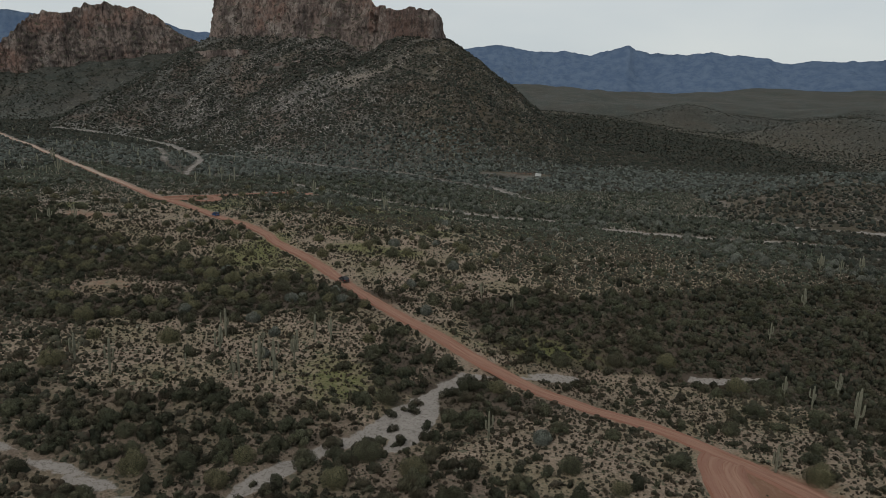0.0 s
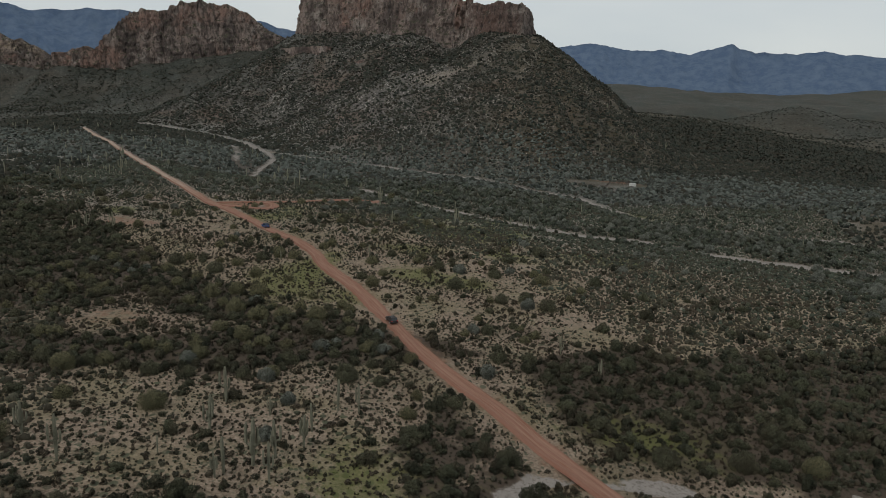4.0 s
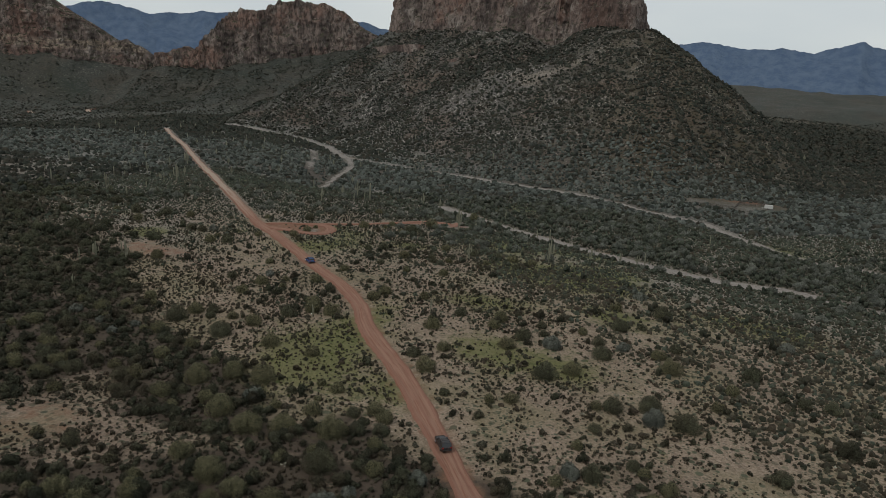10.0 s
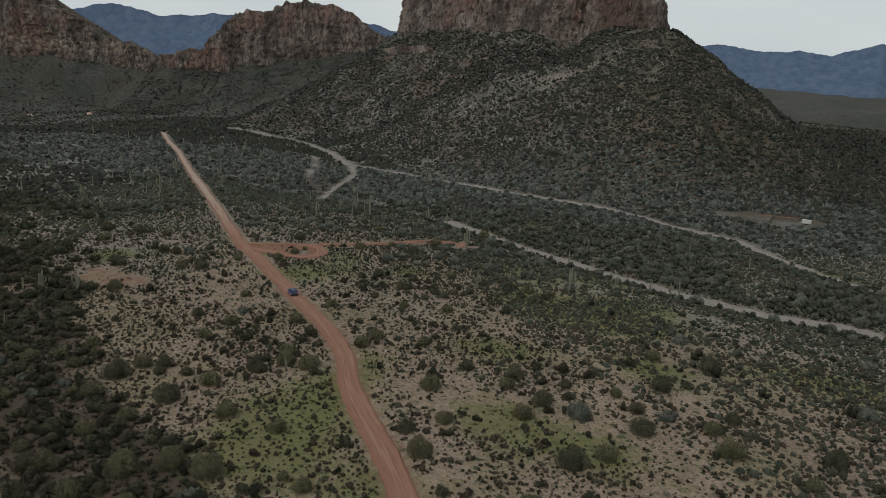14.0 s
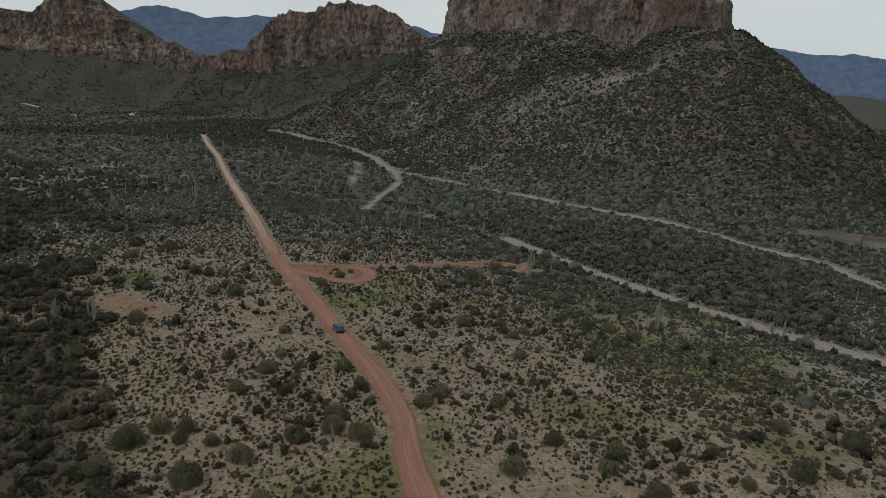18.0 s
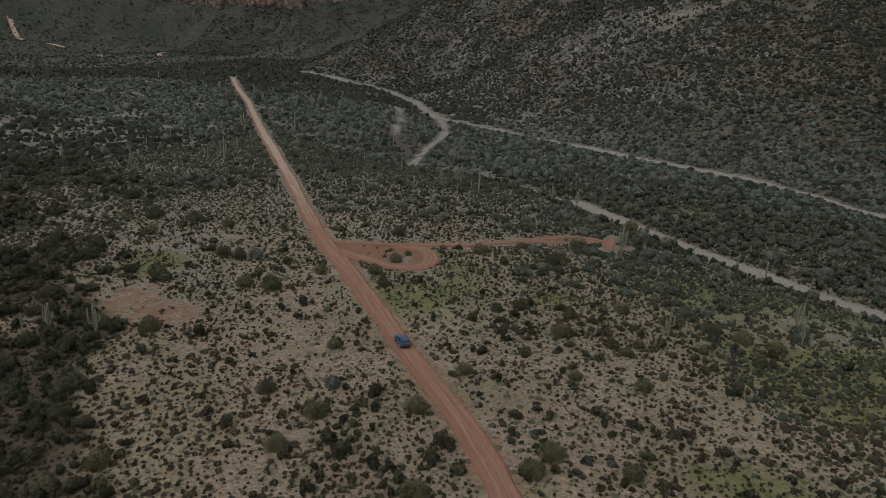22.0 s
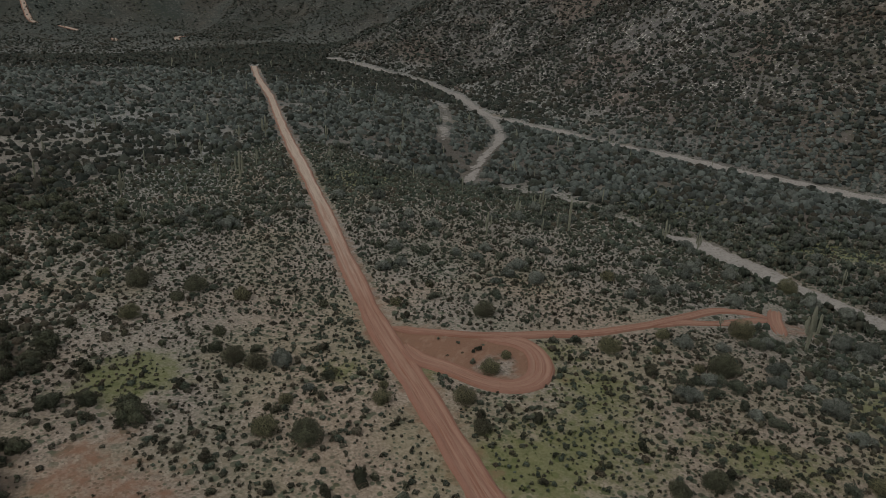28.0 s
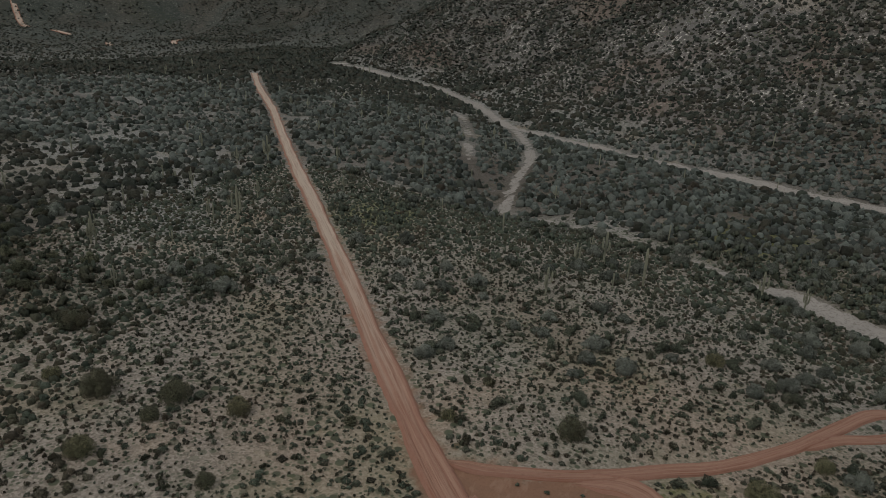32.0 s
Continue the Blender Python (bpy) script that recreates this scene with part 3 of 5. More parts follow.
def screeness(x, y):
    """Bare pale scree on the butte's flanks."""
    g = 0.0
    for cx, cy, rx, ry in SCREE_SPOTS:
        g = g + patch(x, y, cx, cy, rx, ry)
    return g


def rockiness(x, y, z):
    base = -0.0297 * np.clip(x, -420, 280)
    return np.maximum(np.maximum(step(z - base, -2, 9) * (y > 480), step(x, 150, 230)), step(np.hypot(x, y - 200), 700, 1500))


WEST_THICKET = [(-40, 204), (-66, 208), (-90, 228), (-112, 246), (-132, 262), (-158, 282), (-178, 296), (-204, 312), (-262, 338), (-420, 360), (-420, 90), (-140, 160), (-122, 190), (-106, 204), (-76, 194), (-50, 188)]
BAND_THICKET = [(-135, 140), (-93, 156), (-54, 172), (-22, 180), (-8, 190), (-22, 202), (-42, 200), (-80, 181), (-118, 176)]
DIP_THICKET = [(4, 176), (14, 168), (32, 158), (80, 146), (185, 150), (185, 262), (110, 234), (66, 218), (30, 202), (2, 190), (-8, 188)]
BANK_THICKET = [(-10, 120), (2, 112), (16, 120), (30, 128), (10, 146), (2, 158), (-14, 168), (-26, 152), (-16, 140)]
BENCH = [(-104, 128), (-88, 152), (-54, 166), (-30, 170), (-20, 152), (-24, 136), (-60, 122)]


NEAR_THICKET = [(-140, 138), (-96, 128), (-58, 122), (-24, 128), (-10, 112), (10, 100), (10, 60), (-160, 60)]


def right_of_road(x, y):
    """Metres to the east of the road's line."""
    return x - np.interp(y, ROAD_LINE[:, 1], ROAD_LINE[:, 0])


def thicket(x, y):
    """How densely tall scrub grows, 0 to 1."""
    wx, wy = x + (fbm(x, y, 26, 71, 3) - 0.5) * 26, y + (fbm(x, y, 26, 73, 3) - 0.5) * 22
    n = fbm(x, y, 30, 55, 3)
    t = 0.10 + 0.75 * step(n, 0.52, 0.7) * 0.35 + 0.75 * inside(wx, wy, NEAR_THICKET) + 0.26 * step(-y, -235, -190)
    t = t + 1.0 * inside(wx, wy, WEST_THICKET) * step(n, 0.2, 0.38) + 0.95 * inside(wx, wy, BAND_THICKET) + 1.0 * inside(wx, wy, DIP_THICKET) * step(n, 0.15, 0.35) + 0.7 * inside(wx, wy, BANK_THICKET)
    north = (line_distance(x, y, WASH_B) < 70) & (y > np.interp(x, [-161, -84, -4, 104, 350], [493, 436, 380, 347, 304]))
    t = t + 0.85 * north * step(n, 0.25, 0.45) + 0.5 * np.exp(-((line_distance(x, y, WASH_B) - 8) / 4.5) ** 2) * step(n, 0.3, 0.5)
    t = t + 0.22 * step(line_distance(x, y, ROAD), 40, 90) * (y > 270) * (right_of_road(x, y) < 0) * step(n, 0.35, 0.55)
    t = t + 0.16 * step(y, 335, 370) * step(n, 0.35, 0.55) + 0.3 * step(x, 60, 110) * step(n, 0.3, 0.5)
    return np.clip(t - 0.1 * inside(wx, wy, BENCH), 0.02, 1)


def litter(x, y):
    """How much the ground darkens to brown, under thickets and up the valley."""
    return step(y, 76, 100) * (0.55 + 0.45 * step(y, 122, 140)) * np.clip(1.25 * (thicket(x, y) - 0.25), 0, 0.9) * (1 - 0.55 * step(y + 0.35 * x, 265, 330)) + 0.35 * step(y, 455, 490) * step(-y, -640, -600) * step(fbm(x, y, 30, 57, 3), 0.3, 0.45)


def tan_flat(x, y):
    """1 on the warm stony flat east of the road, 0 off it."""
    return step(right_of_road(x, y), 25, 50) * step(-y - 0.45 * x, -350, -315)


def build_ground():
    xs = spread(-4600, -250, 140, 4600, 2.6, 1.04)
    ys = np.concatenate([spread(-4600, 85, 460, 470, 2.6, 1.12), spread(470, 474, 900, 4700, 4.4, 1.06)[1:]])
    ys = np.unique(np.round(ys, 2))
    ys = ys[np.concatenate([[True], np.diff(ys) > 0.9])]
    x, y = np.meshgrid(xs, ys, indexing="ij")
    x, y = x.ravel(), y.ravel()
    z = ground(x, y)
    attrs = {"green": greenness(x, y), "clay": clayness(x, y), "sand": wash_depth(x, y), "rocky": rockiness(x, y, z), "litter": litter(x, y), "scree": screeness(x, y), "grey": 0.8 * step(y + 0.35 * x, 255, 335) * (1 - 0.65 * tan_flat(x, y)) + 0.45 * step(y, 420, 520) + 0.6 * step(-right_of_road(x, y), 20, 50) * step(y, 275, 315), "east_dark": np.maximum(step(x, -130, 20) * step(y, 500, 560), step(x, 130, 200)) * (1 - step(np.hypot(x, y - 200), 800, 1200)), "scrubby": step(np.hypot(x, y - 200), 540, 1150)}
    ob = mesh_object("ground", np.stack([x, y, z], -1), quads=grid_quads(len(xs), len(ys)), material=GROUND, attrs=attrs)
    return tagged(ob, "stony tan desert ground with sandy washes and green patches", "ground", kind="structure")


def build_ribbon(name, pts, width, label, category, lift=0.0, offset=0.0):
    line = smooth_line(pts, 1.2)
    d = np.gradient(line, axis=0)
    d /= np.maximum(np.hypot(d[:, 0], d[:, 1]), 1e-6)[:, None]
    side = np.stack([d[:, 1], -d[:, 0]], -1)
    along = np.concatenate([[0], np.cumsum(np.hypot(*np.diff(line, axis=0).T))]) + offset
    fr = np.array([-1.25, -1.0, -0.86, -0.62, -0.5, -0.38, -0.12, 0.12, 0.38, 0.5, 0.62, 0.86, 1.0, 1.25])
    lifts = np.array([-0.45, 0.16, 0.2, 0.05, -0.04, 0.05, 0.1, 0.1, 0.05, -0.04, 0.05, 0.2, 0.16, -0.45])
    half = width / 2 * (1 + 0.22 * (value_noise(along, along * 0, 12, 3) - 0.5) + 0.16 * (value_noise(along, along * 0, 3, 4) - 0.5))
    near_end = np.minimum(along - along[0], along[-1] - along)
    half = half * (0.35 + 0.65 * step(near_end, 0, 4)) if width < 4 else half
    lift = lift - (0.3 * step(-near_end, -4, 0))[:, None]
    x = line[:, :1] + side[:, :1] * half[:, None] * fr
    y = line[:, 1:] + side[:, 1:] * half[:, None] * fr
    zc = height(line[:, 0], line[:, 1])[:, None]
    z = 0.35 * height(x.ravel(), y.ravel()).reshape(x.shape) + 0.65 * zc + lifts * 0.8 + lift + (value_noise(x.ravel(), y.ravel(), 1.5, 8).reshape(x.shape) - 0.5) * 0.08
    attrs = {"across": np.broadcast_to(fr, x.shape).ravel(), "along": np.broadcast_to(along[:, None], x.shape).ravel()}
    ob = mesh_object(name, np.stack([x, y, z], -1).reshape(-1, 3), quads=grid_quads(len(line), len(fr)), material=ROAD_DIRT, attrs=attrs)
    return tagged(ob, label, category, kind="structure")


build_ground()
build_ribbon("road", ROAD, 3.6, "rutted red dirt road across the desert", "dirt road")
build_ribbon("side_track", SPUR, 2.0, "narrow red dirt track leading off the road", "dirt track", lift=0.03)
build_ribbon("turning_loop", LOOP, 3.5, "red dirt turning loop with tyre marks", "dirt track", lift=0.05)
build_ribbon("road_branch", BRANCH, 8.0, "red dirt branch turning off the road", "dirt road", lift=0.16)
build_ribbon("track_fork", FORK, 2.2, "red dirt branch of the side track", "dirt track", lift=0.01)
build_ribbon("track_end", PAD, 3.0, "red dirt pull-off where the side track ends", "dirt track", lift=0.045)


for bend in ([(-1035, 915), (-1008, 899), (-975, 882), (-948, 867)], [(-915, 876), (-895, 874), (-880, 872)], [(-806, 862), (-797, 855), (-786, 848)], [(-768, 937), (-755, 912), (-738, 893)]):
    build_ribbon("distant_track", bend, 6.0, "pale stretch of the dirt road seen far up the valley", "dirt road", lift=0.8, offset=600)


# ---- cliffs ----
def cliff_mesh(name, front, back, label, rough=5.0, seed=1, material=None):
    """A rock wall. front: x, y, foot, top along the face; back: x, y, top behind it."""
    f = np.array(front, float)
    n = max(24, int(np.hypot(np.diff(f[:, 0]), np.diff(f[:, 1])).sum() / 2.2))
    s = np.concatenate([[0], np.cumsum(np.hypot(np.diff(f[:, 0]), np.diff(f[:, 1])))])
    u = np.linspace(0, s[-1], n)
    cols = [np.interp(u, s, f[:, k]) for k in range(4)]
    b = np.array(back, float)
    sb = np.linspace(0, s[-1], len(b))
    bx, by, bz = (np.interp(u, sb, b[:, k]) for k in range(3))
    tx, ty = np.gradient(cols[0]), np.gradient(cols[1])
    ln = np.hypot(tx, ty)
    nx, ny = ty / ln, -tx / ln
    spire = (np.abs(value_noise(u, u * 0, 6, seed) - 0.5) * 2 - 0.4) * rough * 1.5 * np.clip((cols[3] - cols[2]) / 40, 0.2, 1) + (fbm(u, u * 0, 34, seed + 4, 3) - 0.5) * rough * 2.4
    top = cols[3] + spire
    foot = cols[2] - (34 if cols[3].max() - cols[2].min() > 30 else 7)
    rows = []
    nv = 56 if cols[3].max() - cols[2].min() > 30 else 18
    for k in range(nv):
        v = k / (nv - 1)
        z = foot + (top - foot) * v
        lean = -0.10 * (z - cols[2] + 14)
        band = (z + 9 * value_noise(u, u * 0, 50, seed + 9)) / 13
        ledge = (np.floor(band) + step(band - np.floor(band), 0.0, 0.35) - foot / 13) * 1.15
        buttress = (fbm(u, z * 0.25, 38, seed + 3, 3) - 0.5) * rough * 3.4
        crack = np.minimum(np.abs(fbm(u + 0.2 * z, z * 0.22, 13, seed + 2, 3) - 0.5) * 5, 1) * rough * 0.75
        block = (value_noise(u, z, 5.5, seed + 5) - 0.5) * rough * 0.7 + (value_noise(u, z, 2.4, seed + 7) - 0.5) * rough * 0.35
        off = lean - ledge * rough / 5 + buttress + crack + block
        rows.append(np.stack([cols[0] + nx * off, cols[1] + ny * off, z], -1))
    last = rows[-1]
    for k in range(1, 13):
        v = k / 12
        bump = (fbm(u, v * 60 + u * 0, 18, seed + 11) - 0.5) * rough * 2 * (1 - v)
        z = top * (1 - v ** 1.5) + bz * v ** 1.5 + bump
        rows.append(np.stack([last[:, 0] * (1 - v) + bx * v, last[:, 1] * (1 - v) + by * v, z], -1))
    v = np.stack(rows, 1)
    ob = mesh_object(name, v.reshape(-1, 3), quads=grid_quads(n, len(rows)), material=material or ROCK, smooth=False)
    return tagged(ob, label, "cliff", kind="structure")


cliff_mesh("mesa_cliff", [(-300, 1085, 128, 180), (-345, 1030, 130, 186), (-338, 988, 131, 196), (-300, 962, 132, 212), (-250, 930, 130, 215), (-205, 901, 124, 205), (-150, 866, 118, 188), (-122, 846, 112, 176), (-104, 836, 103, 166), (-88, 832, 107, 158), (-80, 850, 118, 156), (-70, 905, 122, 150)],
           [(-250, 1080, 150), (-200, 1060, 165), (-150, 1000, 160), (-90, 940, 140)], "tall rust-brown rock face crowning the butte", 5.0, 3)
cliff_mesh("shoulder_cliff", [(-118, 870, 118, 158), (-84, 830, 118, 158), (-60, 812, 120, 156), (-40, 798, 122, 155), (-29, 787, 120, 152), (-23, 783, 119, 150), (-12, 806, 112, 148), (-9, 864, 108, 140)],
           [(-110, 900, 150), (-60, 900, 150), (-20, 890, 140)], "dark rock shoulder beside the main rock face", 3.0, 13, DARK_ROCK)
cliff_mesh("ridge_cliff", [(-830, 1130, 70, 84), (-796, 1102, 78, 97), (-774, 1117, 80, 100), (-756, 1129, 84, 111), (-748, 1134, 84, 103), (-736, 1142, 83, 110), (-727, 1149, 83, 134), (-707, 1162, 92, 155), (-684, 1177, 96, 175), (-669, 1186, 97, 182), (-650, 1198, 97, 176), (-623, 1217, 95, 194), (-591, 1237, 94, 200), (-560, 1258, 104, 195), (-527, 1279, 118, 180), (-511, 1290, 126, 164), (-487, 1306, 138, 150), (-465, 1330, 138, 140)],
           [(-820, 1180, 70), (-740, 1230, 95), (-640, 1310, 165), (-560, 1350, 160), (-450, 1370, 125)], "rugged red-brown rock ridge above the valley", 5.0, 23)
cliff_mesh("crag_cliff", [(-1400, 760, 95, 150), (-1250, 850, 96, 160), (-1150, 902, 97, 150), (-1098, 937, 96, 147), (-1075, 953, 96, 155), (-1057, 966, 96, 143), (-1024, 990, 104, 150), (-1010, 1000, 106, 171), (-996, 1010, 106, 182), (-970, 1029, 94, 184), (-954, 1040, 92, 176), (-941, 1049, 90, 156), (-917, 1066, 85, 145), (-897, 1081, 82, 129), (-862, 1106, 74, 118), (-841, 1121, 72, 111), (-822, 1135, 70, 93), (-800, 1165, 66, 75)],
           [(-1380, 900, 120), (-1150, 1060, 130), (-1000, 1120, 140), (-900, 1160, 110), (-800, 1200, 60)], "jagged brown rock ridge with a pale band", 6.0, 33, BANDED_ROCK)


for spot in (((-345, 948, 98, 112), (-320, 928, 100, 114), (-285, 908, 101, 113), (-258, 892, 102, 108)), ((-228, 842, 84, 91), (-205, 832, 86, 95), (-178, 822, 90, 97)),
             ((-32, 753, 99, 107), (-24, 748, 98, 109), (-13, 748, 99, 105)), ((-314, 846, 48, 55), (-305, 842, 50, 59), (-296, 843, 53, 58)), ((-300, 712, 0, 9), (-286, 700, 0, 10), (-272, 692, 0, 7))):
    spot = [(px, py, foot, foot + 0.62 * (top - foot)) for px, py, foot, top in spot]
    cliff_mesh("rock_outcrop", spot, [(spot[0][0] + 12, spot[0][1] + 22, spot[0][3] - 2), (spot[-1][0] + 8, spot[-1][1] + 20, spot[-1][3] - 2)], "brown rock outcrop in the stony slope", 2.2, 43, ROCK)


# ---- far ranges ----
def far_range(name, skyline, distance, depth, foot, seed, label):
    """A range on the horizon. skyline: bearing and elevation in degrees."""
    s = np.array(skyline, float)
    az = np.linspace(s[0, 0], s[-1, 0], 420)
    el = np.interp(az, s[:, 0], s[:, 1])
    el = el + (fbm(az, az * 0, 1.1, seed + 20, 4) - 0.5) * 0.42
    crest = 59 + (distance + depth * 0.6) * np.tan(np.radians(el))
    rows = []
    for k in range(26):
        v = k / 25
        r = distance + depth * v
        shape = np.clip(v / 0.6, 0, 1) ** 0.9 if v < 0.6 else 1 - (v - 0.6) / 0.4 * 0.5
        x, y = r * np.sin(np.radians(az)), r * np.cos(np.radians(az))
        spur = np.abs(fbm(x, y * 0.6, 420, seed, 4) - 0.5) * 2
        z = foot + (crest - foot) * shape * (1 - 0.55 * spur * (1 - abs(shape) ** 6 * (v <= 0.6)))
        z = z + (fbm(x, y, 190, seed + 3) - 0.5) * 90 * shape * (1 - shape) * 2 + (fbm(x, y, 40, seed + 5) - 0.5) * 9
        rows.append(np.stack([x, y, z], -1))
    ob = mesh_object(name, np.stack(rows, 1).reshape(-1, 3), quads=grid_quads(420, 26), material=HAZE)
    return tagged(ob, label, "mountains", kind="structure")


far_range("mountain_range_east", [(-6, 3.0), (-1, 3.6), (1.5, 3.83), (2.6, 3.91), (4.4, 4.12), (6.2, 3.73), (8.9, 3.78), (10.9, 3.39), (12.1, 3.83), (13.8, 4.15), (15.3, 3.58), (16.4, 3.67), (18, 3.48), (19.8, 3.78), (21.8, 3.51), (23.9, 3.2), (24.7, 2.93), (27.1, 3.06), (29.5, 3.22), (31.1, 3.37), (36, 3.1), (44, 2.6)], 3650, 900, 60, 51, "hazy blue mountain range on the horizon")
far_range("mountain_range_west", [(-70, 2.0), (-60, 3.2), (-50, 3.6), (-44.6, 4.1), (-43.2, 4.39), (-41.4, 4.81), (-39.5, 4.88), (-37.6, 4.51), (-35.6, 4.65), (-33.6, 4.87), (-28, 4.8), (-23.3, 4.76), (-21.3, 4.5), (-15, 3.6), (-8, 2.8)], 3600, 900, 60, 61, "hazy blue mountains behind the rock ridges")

# ---- plants ----
rng = np.random.default_rng(7)


def unit(v):
    return v / np.linalg.norm(v)


def dome(sides, seed):
    """A small rounded bush, 9 to 15 triangles."""
    g = np.random.default_rng(seed)
    a = np.arange(sides) * 2 * math.pi / sides
    lo, up = g.uniform(0.84, 1.14, sides) * 0.5, g.uniform(0.85, 1.15, sides) * 0.37
    verts = [(g.normal(0, 0.06), g.normal(0, 0.06), g.uniform(0.5, 0.62))]
    verts += [(math.cos(t + 0.4) * r, math.sin(t + 0.4) * r, g.uniform(0.36, 0.52)) for t, r in zip(a, up)]
    verts += [(math.cos(t) * r, math.sin(t) * r, g.uniform(-0.04, 0.06)) for t, r in zip(a, lo)]
    tris = []
    for i in range(sides):
        j = (i + 1) % sides
        tris += [(0, 1 + i, 1 + j), (1 + i, 1 + sides + i, 1 + sides + j), (1 + i, 1 + sides + j, 1 + j)]
    return np.array(verts), np.array(tris), g.uniform(0.25, 0.75, 1 + 2 * sides)


def puff(sides, seed, tall=0.56):
    """A rounded leafy clump that draws in towards its foot."""
    g = np.random.default_rng(seed)
    rings = ((0.30, 0.86, 0.3), (0.49, 0.42, 0.0), (0.38, -0.08, 0.3))
    sway = g.normal(0, 0.05, 2)
    verts = [(sway[0], sway[1], tall * g.uniform(0.95, 1.1))]
    for r, z, turn in rings:
        for k in range(sides):
            t = (k + turn + g.uniform(-0.22, 0.22)) * 2 * math.pi / sides
            q = r * g.uniform(0.8, 1.2)
            verts.append((math.cos(t) * q + sway[0] * z, math.sin(t) * q + sway[1] * z, tall * (z + g.uniform(-0.1, 0.1) * (z > 0))))
    tris = [(0, 1 + k, 1 + (k + 1) % sides) for k in range(sides)]
    for ring in range(2):
        p, q = 1 + ring * sides, 1 + (ring + 1) * sides
        for k in range(sides):
            j = (k + 1) % sides
            tris += [(p + k, q + k, q + j), (p + k, q + j, p + j)]
    return np.array(verts), np.array(tris), g.uniform(0.25, 0.75, len(verts))


def shrub(lobes, sides, twigs, leaf, seed, squat=0.6):
    """A bush one metre wide: leafy clumps run together, with short twigs standing out of them."""
    g = np.random.default_rng(seed)
    verts, tris, tone, hubs = [], [], [], []
    turn = g.uniform(0, 6.28)
    for c in range(lobes):
        t = turn + c * 2 * math.pi / max(1, lobes - 1) + g.uniform(-0.3, 0.3)
        r = 0.0 if c == 0 else g.uniform(0.17, 0.29)
        wide = g.uniform(0.5, 0.62) if c == 0 else g.uniform(0.36, 0.52)
        tall = squat * (g.uniform(0.9, 1.05) if c == 0 else g.uniform(0.55, 0.85))
        v, f, tn = puff(sides, seed * 31 + c, 1.0)
        v = v * (wide, wide, tall) + (math.cos(t) * r, math.sin(t) * r, 0)
        tris += [tuple(k + len(verts) for k in q) for q in f]
        verts += [tuple(p) for p in v]
        tone += list(np.clip(tn + g.uniform(-0.2, 0.2), 0, 1))
        hubs.append((math.cos(t) * r, math.sin(t) * r, wide, tall))
    for k in range(twigs):
        hx, hy, wide, tall = hubs[k % lobes]
        d = g.normal(0, 1, 3)
        d[2] = abs(d[2]) * 1.1 if g.random() < 0.85 else d[2] * 0.3
        d = unit(d)
        p = np.array([hx, hy, tall * 0.42]) + d * np.array([wide * 0.48, wide * 0.48, tall * 0.54]) * g.uniform(0.85, 1.1)
        a = unit(d * 0.9 + np.array([0, 0, 0.4]) + g.normal(0, 0.45, 3))
        w = unit(np.cross(a, g.normal(0, 1, 3)))
        size = leaf * g.uniform(0.55, 1.45)
        i = len(verts)
        verts += [tuple(p + a * size), tuple(p - a * size * 0.5 + w * size * 0.55), tuple(p - a * size * 0.5 - w * size * 0.55)]
        tris.append((i, i + 1, i + 2))
        tone += [min(1, max(0, g.uniform(0.1, 0.95)))] * 3
    v = np.array(verts)
    v[:, 2] = np.maximum(v[:, 2], -0.06)
    return v, np.array(tris), np.array(tone)


def mound(sides, seed):
    """A low round cushion bush."""
    g = np.random.default_rng(seed)
    a = (np.arange(sides) + g.uniform(-0.3, 0.3, sides)) * 2 * math.pi / sides
    r = g.uniform(0.36, 0.6, sides)
    verts = [(g.normal(0, 0.08), g.normal(0, 0.08), g.uniform(0.42, 0.6))] + [(math.cos(t) * q, math.sin(t) * q, g.uniform(-0.04, 0.12)) for t, q in zip(a, r)]
    tris = [(0, 1 + i, 1 + (i + 1) % sides) for i in range(sides)]
    # Tone lighter at the top than round the rim: top light in the colour.
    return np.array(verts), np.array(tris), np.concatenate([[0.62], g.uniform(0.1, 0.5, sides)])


def rosette(petals, seed, tall=0.62):
    """A small bush of broad sprays fanned out from its root."""
    g = np.random.default_rng(seed)
    verts, tris, tone = [], [], []
    for k in range(petals):
        t = (k + g.uniform(-0.4, 0.4)) * 2 * math.pi * 0.618
        e = g.uniform(0.15, 1.45)
        d = np.array([math.cos(t) * math.cos(e), math.sin(t) * math.cos(e), math.sin(e)])
        w = unit(np.cross(d, g.normal(0, 1, 3)) + np.array([-math.sin(t), math.cos(t), 0]) * 0.8)
        far, wide = g.uniform(0.36, 0.56), g.uniform(0.16, 0.3)
        form = np.array([1, 1, tall * 1.5])
        i = len(verts)
        verts += [tuple(d * 0.04 * form), tuple((d * far + w * wide) * form), tuple((d * far * g.uniform(0.8, 1.15) - w * wide) * form)]
        tris.append((i, i + 1, i + 2))
        tone += [g.uniform(0.05, 0.95)] * 3
    v = np.array(verts)
    v[:, 2] = np.maximum(v[:, 2], -0.02)
    return v, np.array(tris), np.array(tone)


